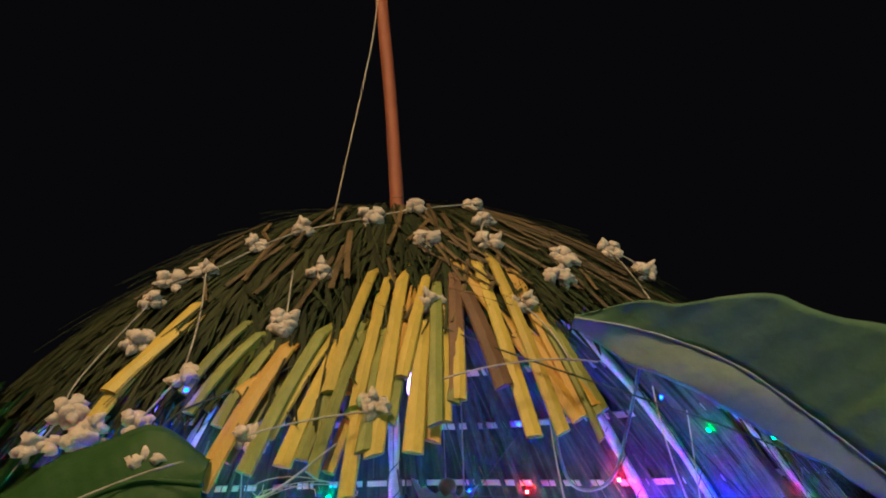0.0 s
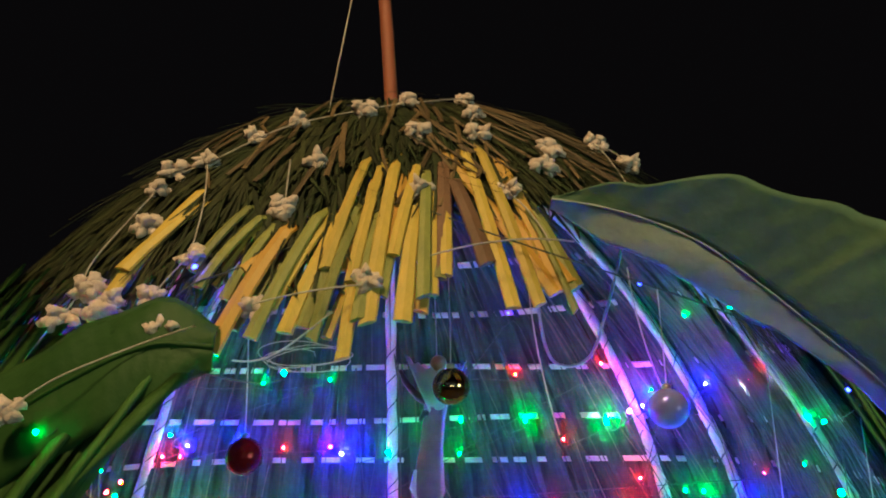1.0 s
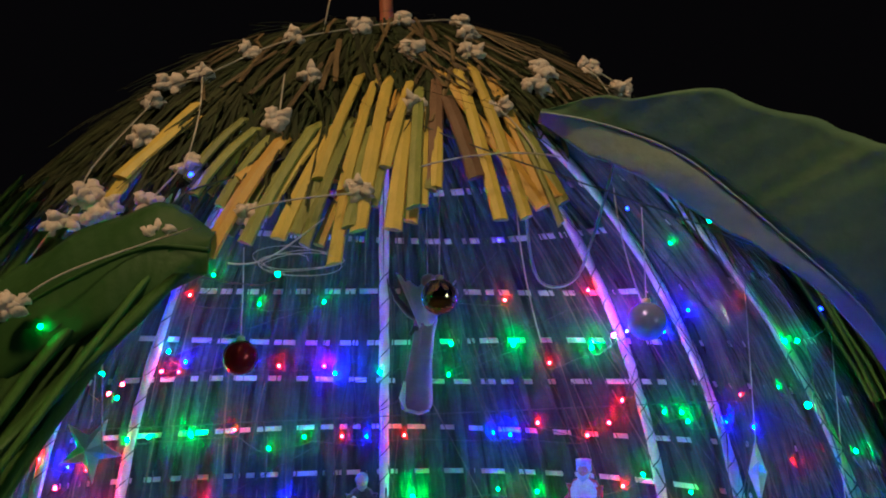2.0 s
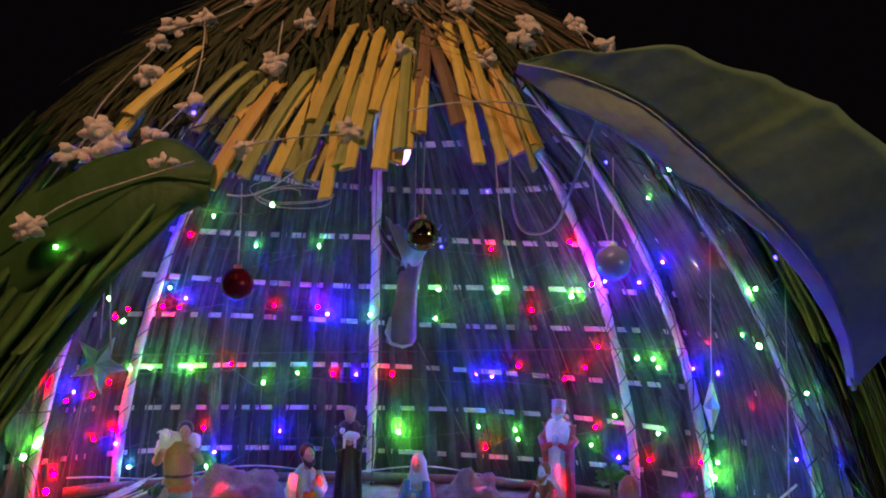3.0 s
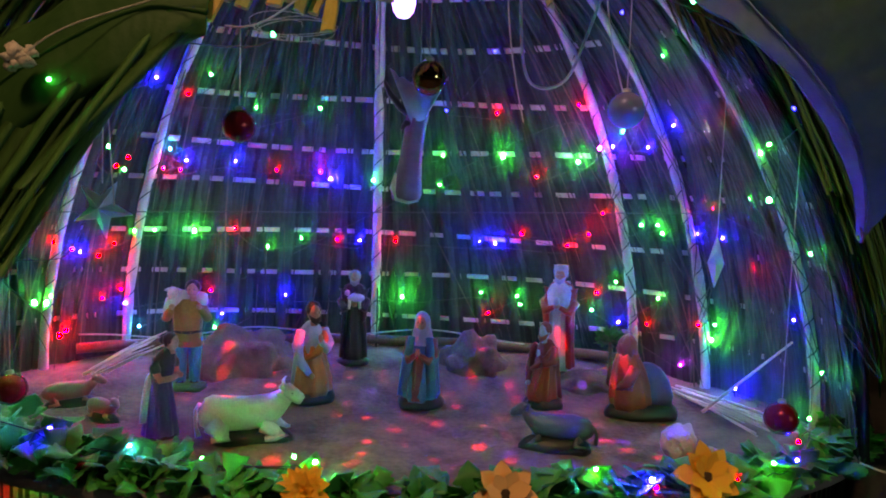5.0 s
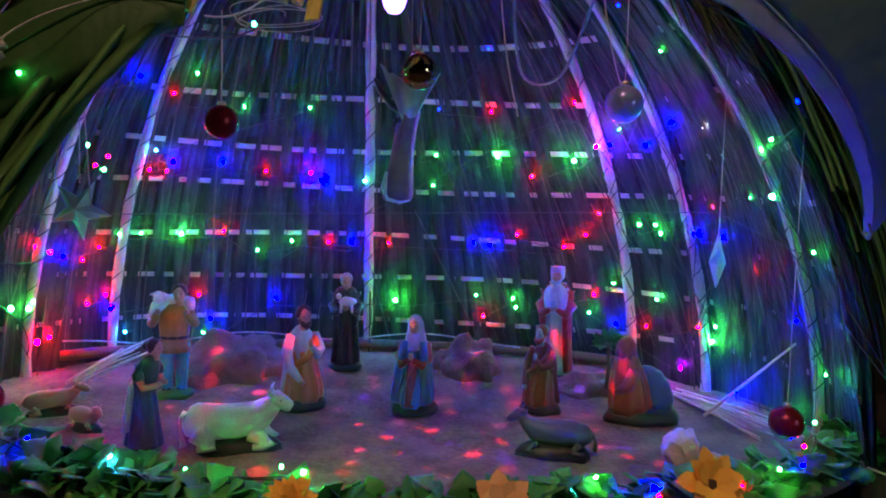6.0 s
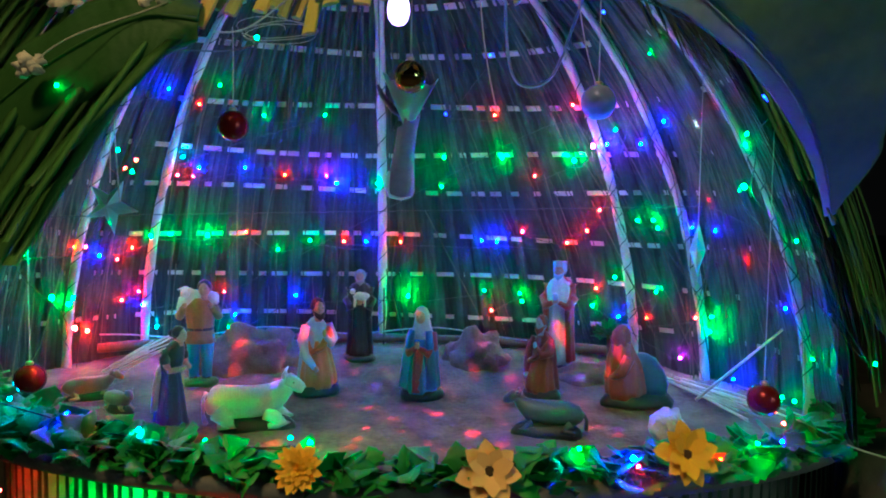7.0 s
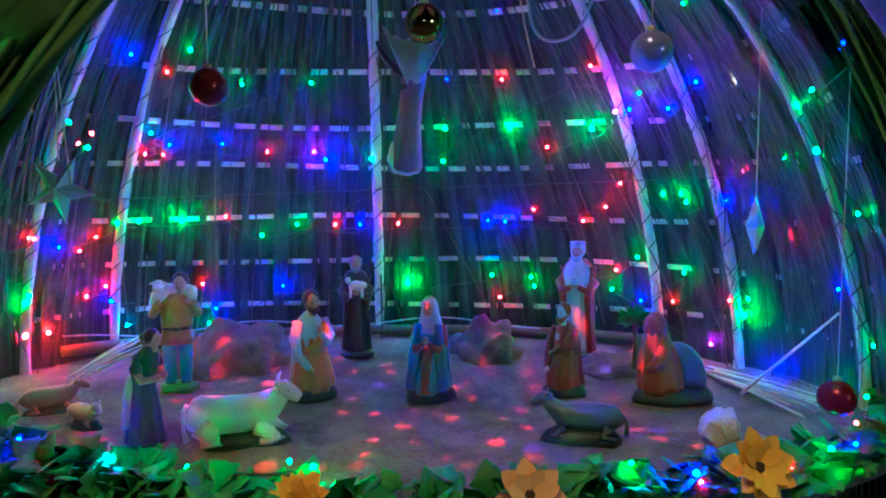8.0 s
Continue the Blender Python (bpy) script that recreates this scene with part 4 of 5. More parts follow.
def angel():
    """A hanging winged figure in pale blue and mauve, one plain shape: a fan of wings over a long narrow gown."""
    bm = bmesh.new()
    rings(bm, [(-0.106, 0.010, 0.008, -0.013, 0), (-0.103, 0.022, 0.013, -0.013, 0), (-0.094, 0.0245, 0.014, -0.012, 0), (-0.07, 0.022, 0.014, -0.010, 0), (-0.03, 0.0175, 0.013, -0.006, 0),
               (0.01, 0.0165, 0.013, -0.001, 0), (0.035, 0.018, 0.014, 0.003, 0), (0.05, 0.016, 0.012, 0.004, 0)], 0, 24, 0.06, 6)
    tube(bm, [(-0.030, -0.012, -0.060), (-0.034, -0.014, -0.085), (-0.028, -0.015, -0.103), (-0.008, -0.016, -0.108), (0.008, -0.013, -0.104)], [0.002, 0.005, 0.005, 0.004, 0.002], 8, 1, 0.6)
    n = 15
    front, back = [], []
    for i in range(n):
        t = i / (n - 1)
        top = Vector((-0.044 + 0.096 * t, 0.010 * math.sin(t * 9), 0.110 - 0.065 * t * (1 - t) - 0.014 * t + 0.004 * math.sin(i * 2.4)))
        low = Vector((-0.006 + 0.020 * t, -0.006, 0.020 + 0.008 * t))
        pleat = 0.0035 * (1 if i % 2 else -1)
        front.append([bm.verts.new(low.lerp(top, u) + Vector((0, -0.006 + pleat * u - 0.010 * math.sin(math.pi * u), 0))) for u in (0, 0.35, 0.7, 1)])
        back.append([bm.verts.new(low.lerp(top, u) + Vector((0, 0.003 + pleat * u - 0.006 * math.sin(math.pi * u), 0))) for u in (0, 0.35, 0.7, 1)])
    for a, b in zip(range(n - 1), range(1, n)):
        for k in range(3):
            bm.faces.new((front[a][k], front[b][k], front[b][k + 1], front[a][k + 1])).material_index = 1
            bm.faces.new((back[a][k + 1], back[b][k + 1], back[b][k], back[a][k])).material_index = 1
        bm.faces.new((front[a][3], front[b][3], back[b][3], back[a][3])).material_index = 1
        bm.faces.new((back[a][0], back[b][0], front[b][0], front[a][0])).material_index = 1
    for a in (0, n - 1):
        for k in range(3):
            bm.faces.new((front[a][k], front[a][k + 1], back[a][k + 1], back[a][k])).material_index = 1
    tube(bm, [(0.004, 0.0, 0.03), (-0.024, -0.004, 0.046), (-0.044, -0.004, 0.070), (-0.052, -0.002, 0.088)], [0.006, 0.006, 0.005, 0.003], 8, 3)
    tube(bm, [(0.000, 0.0, 0.02), (-0.016, -0.010, 0.022), (-0.022, -0.012, 0.010)], [0.006, 0.005, 0.003], 8, 3)
    ball(bm, (0.008, -0.002, 0.096), 0.013, 2, 3)
    ob = tagged(part("angel_ornament", bm, [paint("mauve", (0.33, 0.20, 0.36)), paint("wing_white", (0.68, 0.78, 0.88)), paint(*SKIN), paint(*BLACK)]), "hanging winged angel ornament in pale blue and mauve", "ornament")
    ob.location = (-0.014, -0.178, 0.502)
    tagged(curve("angel_thread", [(-0.008, -0.178, 0.606), (-0.010, -0.16, 0.72), (-0.012, -0.12, 0.93)], 0.0007, M_THREAD), "thin thread that the angel hangs from", "thread")


angel()
tagged(curve("hanging_cord", [(0.15, -0.18, 0.85), (0.15, -0.18, 0.734), (0.155, -0.18, 0.64), (0.168, -0.18, 0.592), (0.20, -0.18, 0.585), (0.235, -0.18, 0.60), (0.252, -0.18, 0.65), (0.276, -0.18, 0.715), (0.30, -0.17, 0.79)], 0.0023, M_CORD),
       "loop of pale cord hanging under the thatch", "cord")


# ---- crib figures: plain painted shapes ----
def statue(name, label, place, h, turn, build, mats, group="crib figures"):
    bm = bmesh.new()
    build(bm)
    ob = tagged(part(name, bm, [paint(*m) for m in mats]), label, "figurine", group)
    ob.location = (place[0], place[1], place[2])
    ob.rotation_euler = (0, 0, radians(turn))
    ob.scale = (h * 0.88, h * 0.88, h) if name == "kneeling_figurine" else (h, h, h)
    return ob


def head(bm, x, y, z, r, skin, hair, veil=False, beard=False):
    """Head with brow, nose, ears, a cap of hair, and a beard or a veil that falls to the shoulders."""
    ball(bm, (x, y, z), r, skin, 3, (0.84, 0.95, 1.14))
    tube(bm, [(x, y + r * 0.1, z - r * 1.55), (x, y, z - r * 0.6)], [r * 0.52, r * 0.48], 10, skin)
    tube(bm, [(x, y - r * 0.90, z + r * 0.22), (x, y - r * 1.10, z - r * 0.12), (x, y - r * 0.92, z - r * 0.22)], [r * 0.10, r * 0.16, r * 0.12], 7, skin)
    ball(bm, (x, y + r * 0.30, z + r * 0.32), r * 1.05, hair, 3, (1.02, 0.92, 1.04), 0.12)
    for s in (-1, 1):
        ball(bm, (x + s * r * 0.34, y - r * 0.86, z + r * 0.12), r * 0.10, 4, 1, (1.3, 0.6, 0.6))
        if not veil:
            ball(bm, (x + s * r * 0.86, y + r * 0.1, z - r * 0.05), r * 0.2, skin, 1, (0.5, 0.9, 1.3))
    if beard:
        tube(bm, [(x - r * 0.75, y - r * 0.1, z - r * 0.2), (x - r * 0.45, y - r * 0.62, z - r * 0.75), (x, y - r * 0.78, z - r * 1.05), (x + r * 0.45, y - r * 0.62, z - r * 0.75), (x + r * 0.75, y - r * 0.1, z - r * 0.2)],
             [r * 0.18, r * 0.34, r * 0.46, r * 0.34, r * 0.18], 9, hair)
    if veil:
        rings(bm, [(z - r * 2.9, r * 2.0, r * 1.3, x, y + r * 0.55), (z - r * 1.8, r * 1.55, r * 1.15, x, y + r * 0.45), (z - r * 0.6, r * 1.22, r * 1.0, x, y + r * 0.40), (z + r * 0.4, r * 1.12, r * 0.98, x, y + r * 0.28), (z + r * 1.05, r * 0.78, r * 0.8, x, y + r * 0.15), (z + r * 1.3, r * 0.2, r * 0.2, x, y + r * 0.1)], hair, 20, 0.03, 7)


def kneeling(bm, beard, veil, wide=1.0):
    """Unit height: rocky base, robe spread over the knees, tunic, cloak behind, arms, head bent a little forward."""
    rings(bm, [(0, 0.27 * wide, 0.235, 0, 0), (0.04, 0.28 * wide, 0.24, 0, 0), (0.10, 0.25 * wide, 0.21, 0, 0), (0.14, 0.18, 0.16, 0, 0)], 3, 24, 0.04, 5)
    rings(bm, [(0.08, 0.195 * wide, 0.20, 0, -0.02), (0.14, 0.21 * wide, 0.215, 0, -0.03), (0.24, 0.20 * wide, 0.205, 0, -0.03), (0.34, 0.175, 0.175, 0, -0.015), (0.46, 0.155, 0.135, 0, 0.01), (0.56, 0.135, 0.105, 0, 0.01)], 0, 40, 0.06, 9)
    rings(bm, [(0.44, 0.135, 0.112, 0, 0.0), (0.52, 0.148, 0.115, 0, 0.012), (0.62, 0.15, 0.105, 0, 0.02), (0.71, 0.125, 0.085, 0, 0.02), (0.765, 0.075, 0.06, 0, 0.02), (0.80, 0.045, 0.045, 0, 0.012)], 1, 32, 0.035, 8)
    rings(bm, [(0.11, 0.205 * wide, 0.11, 0.0, 0.11), (0.35, 0.185, 0.105, 0.0, 0.08), (0.58, 0.176, 0.095, 0, 0.055), (0.70, 0.145, 0.08, 0, 0.045), (0.79, 0.055, 0.045, 0, 0.04)], 1, 32, 0.06, 7)
    if veil:
        for s in (-1, 1):
            tube(bm, [(s * 0.135, 0.01, 0.71), (s * 0.165, -0.05, 0.56), (s * 0.12, -0.13, 0.50), (s * 0.02, -0.175, 0.57)], [0.052, 0.056, 0.046, 0.026], 12, 5)
            ball(bm, (s * 0.014, -0.185, 0.60), 0.026, 2, 2, (0.6, 0.7, 1.6))
            tube(bm, [(s * 0.105, -0.06, 0.74), (s * 0.15, -0.11, 0.46), (s * 0.165, -0.15, 0.13)], [0.042, 0.062, 0.08], 12, 1, 0.7)
        rings(bm, [(0.10, 0.085, 0.055, 0, -0.19), (0.22, 0.09, 0.055, 0, -0.19), (0.40, 0.065, 0.05, 0, -0.145), (0.56, 0.05, 0.05, 0, -0.085)], 5, 20, 0.07, 6)
    else:
        tube(bm, [(-0.135, 0.01, 0.71), (-0.19, -0.02, 0.57), (-0.185, -0.09, 0.42), (-0.11, -0.195, 0.31)], [0.056, 0.064, 0.054, 0.032], 12, 1)
        ball(bm, (-0.095, -0.215, 0.295), 0.036, 2, 2, (0.8, 1.2, 0.8))
        tube(bm, [(0.135, 0.01, 0.71), (0.18, -0.05, 0.56), (0.11, -0.14, 0.53), (0.03, -0.165, 0.62)], [0.055, 0.06, 0.048, 0.028], 12, 1)
        ball(bm, (0.02, -0.175, 0.65), 0.034, 2, 2, (0.8, 0.8, 1.3))
        tube(bm, [(-0.12, -0.10, 0.44), (0.0, -0.135, 0.50), (0.11, -0.09, 0.62), (0.125, 0.0, 0.72)], [0.05, 0.06, 0.05, 0.03], 12, 0, 0.6)
    head(bm, 0, -0.03, 0.885, 0.082, 2, 6 if veil else 4, veil, beard)


def standing(bm, beard=True, crown=False, lamb=False):
    """Unit height: base, long pleated gown, cloak behind the shoulders, folded arms, head."""
    rings(bm, [(0, 0.165, 0.14, 0, 0), (0.035, 0.17, 0.14, 0, 0), (0.06, 0.125, 0.105, 0, 0)], 3, 20, 0.04, 5)
    rings(bm, [(0.05, 0.125, 0.105, 0, 0), (0.12, 0.118, 0.098, 0, 0), (0.3, 0.105, 0.088, 0, 0), (0.45, 0.098, 0.082, 0, 0), (0.55, 0.095, 0.078, 0, 0), (0.66, 0.112, 0.082, 0, 0), (0.76, 0.118, 0.076, 0, 0), (0.815, 0.085, 0.06, 0, 0), (0.85, 0.036, 0.036, 0, 0)], 0, 36, 0.06, 9)
    rings(bm, [(0.06, 0.14, 0.06, 0.0, 0.065), (0.3, 0.125, 0.058, 0, 0.055), (0.55, 0.122, 0.055, 0, 0.042), (0.74, 0.137, 0.055, 0, 0.028), (0.82, 0.092, 0.048, 0, 0.02), (0.855, 0.034, 0.032, 0, 0.02)], 1, 28, 0.07, 7)
    for s in (-1, 1):
        tube(bm, [(s * 0.115, 0.005, 0.785), (s * 0.14, -0.015, 0.66), (s * 0.10, -0.08, 0.585), (s * 0.03, -0.115, 0.63)], [0.042, 0.045, 0.040, 0.022], 12, 1)
        tube(bm, [(s * 0.105, -0.07, 0.59), (s * 0.10, -0.075, 0.50), (s * 0.09, -0.065, 0.43)], [0.036, 0.026, 0.008], 9, 1, 0.6)
        tube(bm, [(s * 0.105, -0.02, 0.78), (s * 0.10, -0.055, 0.45), (s * 0.115, -0.05, 0.08)], [0.022, 0.026, 0.032], 9, 1, 0.6)
    ball(bm, (0, -0.12, 0.645), 0.028, 2, 2, (1.1, 0.8, 1.1))
    head(bm, 0, -0.01, 0.905, 0.058, 2, 4, False, beard)
    if crown:
        rings(bm, [(0.945, 0.054, 0.054, 0, 0), (0.962, 0.058, 0.058, 0, 0), (0.975, 0.052, 0.052, 0, 0), (0.995, 0.058, 0.058, 0, 0), (0.998, 0.02, 0.02, 0, 0)], 4, 24, 0.14, 6)
        ball(bm, (0, -0.125, 0.68), 0.03, 4, 2, (1, 1, 1.3))
    if lamb:
        ball(bm, (0.015, -0.13, 0.71), 0.058, 5, 3, (1.5, 0.9, 0.8), 0.2)
        ball(bm, (-0.075, -0.145, 0.765), 0.032, 5, 2, (0.9, 1.2, 1))
        for s in (-1, 1):
            tube(bm, [(s * 0.05, -0.15, 0.69), (s * 0.055, -0.165, 0.60)], [0.018, 0.012], 7, 5)


def bowing(bm):
    """A woman bent a little forward over folded forearms: long skirt, pale apron, short-sleeved top, dark hair in a knot."""
    rings(bm, [(0, 0.17, 0.15, 0, 0), (0.04, 0.17, 0.15, 0, 0), (0.06, 0.12, 0.1, 0, 0)], 3, 18, 0.04, 5)
    rings(bm, [(0.04, 0.165, 0.15, 0, 0), (0.15, 0.15, 0.135, 0, 0), (0.35, 0.125, 0.11, 0, 0), (0.52, 0.10, 0.085, 0, 0.0), (0.56, 0.095, 0.08, 0, -0.005)], 0, 36, 0.08, 9)
    rings(bm, [(0.17, 0.10, 0.035, -0.075, 0.085), (0.35, 0.095, 0.04, -0.065, 0.075), (0.55, 0.07, 0.035, -0.05, 0.06), (0.60, 0.045, 0.03, -0.045, 0.05)], 5, 20, 0.06, 6)
    rings(bm, [(0.53, 0.10, 0.085, 0, -0.005), (0.62, 0.115, 0.095, 0, -0.02), (0.72, 0.118, 0.09, 0, -0.04), (0.79, 0.085, 0.07, 0, -0.06), (0.83, 0.04, 0.04, 0, -0.075)], 1, 28, 0.04, 8)
    for s in (-1, 1):
        tube(bm, [(s * 0.11, -0.035, 0.755), (s * 0.14, -0.04, 0.68), (s * 0.142, -0.05, 0.63)], [0.045, 0.05, 0.044], 12, 1)
        tube(bm, [(s * 0.14, -0.045, 0.645), (s * 0.13, -0.085, 0.565), (s * 0.07, -0.155, 0.575), (s * 0.02, -0.18, 0.59)], [0.034, 0.032, 0.027, 0.022], 10, 2)
    head(bm, 0, -0.115, 0.885, 0.064, 2, 4)
    ball(bm, (0, -0.03, 0.90), 0.045, 4, 2, (1, 1, 0.9), 0.2)


def hunched(bm):
    """A figure bowed to the ground under a heavy hooded cloak, with a bundle at its back."""
    rings(bm, [(0, 0.46, 0.26, 0.06, 0), (0.05, 0.47, 0.27, 0.06, 0), (0.14, 0.40, 0.22, 0.06, 0), (0.17, 0.28, 0.16, 0.05, 0)], 3, 28, 0.05, 6)
    rings(bm, [(0.10, 0.24, 0.20, -0.08, -0.02), (0.22, 0.255, 0.215, -0.085, -0.02), (0.42, 0.235, 0.20, -0.10, -0.015), (0.60, 0.19, 0.17, -0.125, 0.0), (0.72, 0.14, 0.135, -0.14, 0.0), (0.79, 0.115, 0.115, -0.145, 0.0)], 0, 36, 0.05, 9)
    rings(bm, [(0.72, 0.115, 0.12, -0.145, 0.0), (0.82, 0.125, 0.125, -0.155, 0.0), (0.92, 0.105, 0.11, -0.15, 0.0), (0.98, 0.06, 0.07, -0.145, 0.0), (1.0, 0.02, 0.02, -0.14, 0.0)], 4, 26, 0.04, 7)
    ball(bm, (-0.235, -0.03, 0.84), 0.06, 2, 3, (0.7, 0.9, 1.1))
    for s in (-1, 1):
        tube(bm, [(-0.10, s * 0.16, 0.62), (-0.20, s * 0.20, 0.44), (-0.29, s * 0.10, 0.36)], [0.075, 0.07, 0.04], 12, 0)
    ball(bm, (-0.31, 0, 0.36), 0.05, 2, 2)
    rings(bm, [(0.12, 0.20, 0.17, 0.24, 0.02), (0.26, 0.225, 0.18, 0.235, 0.02), (0.44, 0.20, 0.165, 0.20, 0.02), (0.58, 0.14, 0.13, 0.15, 0.02), (0.64, 0.06, 0.06, 0.12, 0.02)], 1, 28, 0.06, 5)


def shouldering(bm):
    """A figure in short tunic and trousers with a sheep across the shoulders."""
    rings(bm, [(0, 0.16, 0.14, 0, 0), (0.05, 0.15, 0.13, 0, 0), (0.07, 0.1, 0.08, 0, 0)], 3, 18, 0.08, 5)
    for s in (-1, 1):
        tube(bm, [(s * 0.058, -0.02, 0.06), (s * 0.06, -0.045, 0.075)], [0.036, 0.034], 9, 4)
        tube(bm, [(s * 0.058, 0, 0.075), (s * 0.060, 0, 0.25), (s * 0.064, 0, 0.48)], [0.046, 0.054, 0.068], 12, 1)
    rings(bm, [(0.40, 0.135, 0.10, 0, 0), (0.46, 0.13, 0.098, 0, 0), (0.52, 0.115, 0.088, 0, 0), (0.55, 0.118, 0.09, 0, 0), (0.66, 0.13, 0.09, 0, 0), (0.77, 0.125, 0.08, 0, 0), (0.82, 0.045, 0.045, 0, 0)], 0, 30, 0.05, 9)
    rings(bm, [(0.52, 0.12, 0.092, 0, 0), (0.545, 0.122, 0.094, 0, 0)], 4, 24)
    for s in (-1, 1):
        tube(bm, [(s * 0.12, 0, 0.75), (s * 0.175, -0.045, 0.66), (s * 0.125, -0.095, 0.745)], [0.045, 0.042, 0.03], 10, 0)
        ball(bm, (s * 0.115, -0.105, 0.765), 0.026, 2, 2)
    head(bm, 0.045, -0.02, 0.905, 0.062, 2, 4)
    tube(bm, [(-0.175, -0.05, 0.72), (-0.135, -0.055, 0.80), (-0.07, 0.03, 0.835), (0.04, 0.075, 0.83), (0.12, 0.04, 0.82), (0.15, -0.04, 0.79)], [0.03, 0.055, 0.062, 0.062, 0.055, 0.03], 12, 5)
    ball(bm, (-0.115, -0.07, 0.885), 0.05, 5, 3, (0.85, 1.15, 1.1), 0.12)
    tube(bm, [(-0.115, -0.10, 0.885), (-0.12, -0.145, 0.865)], [0.036, 0.024], 10, 5)
    for s in (-1, 1):
        tube(bm, [(-0.115 + s * 0.035, -0.06, 0.915), (-0.115 + s * 0.07, -0.06, 0.905)], [0.014, 0.006], 7, 5)


def ox(bm):
    """Unit length along x: heavy barrel body on folded legs, straight back, dewlap, square muzzle, short horns, hanging tail."""
    rings(bm, [(0, 0.44, 0.20, 0.04, 0), (0.07, 0.43, 0.20, 0.04, 0), (0.14, 0.37, 0.16, 0.04, 0), (0.18, 0.28, 0.1, 0.04, 0)], 1, 24, 0.06, 7)
    tube(bm, [(-0.49, 0, 0.36), (-0.46, 0, 0.35), (-0.38, 0, 0.345), (-0.2, 0, 0.33), (0.02, 0, 0.335), (0.18, 0, 0.36), (0.28, -0.01, 0.42), (0.36, -0.02, 0.49), (0.41, -0.03, 0.54)], [0.07, 0.145, 0.185, 0.185, 0.18, 0.175, 0.145, 0.11, 0.085], 18, 0)
    tube(bm, [(0.22, -0.01, 0.24), (0.30, -0.015, 0.31), (0.37, -0.025, 0.42)], [0.05, 0.06, 0.04], 10, 0, 0.6)
    tube(bm, [(0.35, -0.02, 0.575), (0.41, -0.03, 0.575), (0.49, -0.045, 0.535), (0.55, -0.055, 0.495), (0.575, -0.06, 0.48)], [0.06, 0.092, 0.075, 0.062, 0.045], 14, 0)
    for s in (-1, 1):
        tube(bm, [(0.37, -0.03 + s * 0.06, 0.63), (0.36, -0.03 + s * 0.11, 0.665), (0.39, -0.03 + s * 0.125, 0.71)], [0.024, 0.018, 0.006], 8, 0)
        tube(bm, [(0.35, -0.03 + s * 0.075, 0.59), (0.32, -0.03 + s * 0.16, 0.585)], [0.035, 0.014], 8, 0, 0.5)
        tube(bm, [(0.17, s * 0.11, 0.24), (0.32, s * 0.14, 0.17), (0.40, s * 0.14, 0.145), (0.30, s * 0.15, 0.11), (0.20, s * 0.15, 0.10)], [0.085, 0.06, 0.045, 0.036, 0.034], 10, 0)
        tube(bm, [(-0.33, s * 0.12, 0.27), (-0.22, s * 0.16, 0.17), (-0.16, s * 0.16, 0.13), (-0.34, s * 0.16, 0.10)], [0.13, 0.085, 0.05, 0.036], 10, 0)
        ball(bm, (0.47, -0.04 + s * 0.066, 0.57), 0.014, 1, 1)
    tube(bm, [(-0.49, 0, 0.44), (-0.53, 0.0, 0.37), (-0.53, -0.01, 0.20), (-0.50, -0.02, 0.09)], [0.026, 0.02, 0.018, 0.032], 8, 0)


def lying_animal(bm, wool=0.1):
    """Unit length along x: body on folded legs, neck, head with ears, tail."""
    rings(bm, [(0, 0.47, 0.21, 0.02, 0), (0.08, 0.46, 0.20, 0.02, 0), (0.15, 0.40, 0.16, 0.02, 0), (0.2, 0.3, 0.1, 0.02, 0)], 1, 24, 0.05, 6)
    tube(bm, [(-0.46, 0, 0.28), (-0.38, 0, 0.31), (-0.2, 0, 0.33), (0.05, 0, 0.33), (0.24, 0, 0.35), (0.34, -0.01, 0.42), (0.42, -0.03, 0.50)], [0.06, 0.14, 0.17, 0.165, 0.15, 0.10, 0.075], 14, 0)
    tube(bm, [(0.36, -0.02, 0.52), (0.46, -0.04, 0.52), (0.56, -0.06, 0.46), (0.60, -0.07, 0.43)], [0.07, 0.085, 0.06, 0.035], 12, 0)
    for s in (-1, 1):
        tube(bm, [(0.42, -0.03 + s * 0.06, 0.57), (0.40, -0.03 + s * 0.13, 0.60)], [0.03, 0.008], 7, 0)
        tube(bm, [(0.2, s * 0.1, 0.2), (0.34, s * 0.12, 0.12), (0.18, s * 0.12, 0.10)], [0.06, 0.045, 0.035], 8, 0)
        tube(bm, [(-0.3, s * 0.1, 0.22), (-0.2, s * 0.14, 0.12), (-0.36, s * 0.14, 0.10)], [0.085, 0.055, 0.035], 8, 0)
    tube(bm, [(-0.46, 0, 0.33), (-0.51, 0.0, 0.25), (-0.50, 0, 0.12)], [0.03, 0.022, 0.03], 7, 0)


fz = floor_z
PALE_VEIL = ("pale_veil", (0.46, 0.50, 0.60))
MAROON = ("maroon", (0.30, 0.06, 0.08))
statue("kneeling_figurine", "kneeling bearded crib figurine in pale blue tunic and orange robe", (-0.209, -0.005, fz(-0.2, 0) - 0.002), 0.195, 34, lambda bm: kneeling(bm, True, False), (ORANGE, PALE, SKIN, BASE, HAIR))
statue("kneeling_figurine", "kneeling crib figurine with pale veil, blue mantle and red gown", (0.004, -0.015, fz(0, 0) - 0.002), 0.185, -14, lambda bm: kneeling(bm, False, True), (BLUE, BLUE, SKIN, BASE, HAIR, MAROON, PALE_VEIL))
statue("standing_figurine", "standing dark-robed crib figurine holding a white lamb", (-0.155, 0.20, fz(-0.15, 0.2) - 0.002), 0.215, 8, lambda bm: standing(bm, True, False, True), (BLACK, BLACK, SKIN, BASE, ("grey_hair", (0.3, 0.28, 0.27)), WHITE))
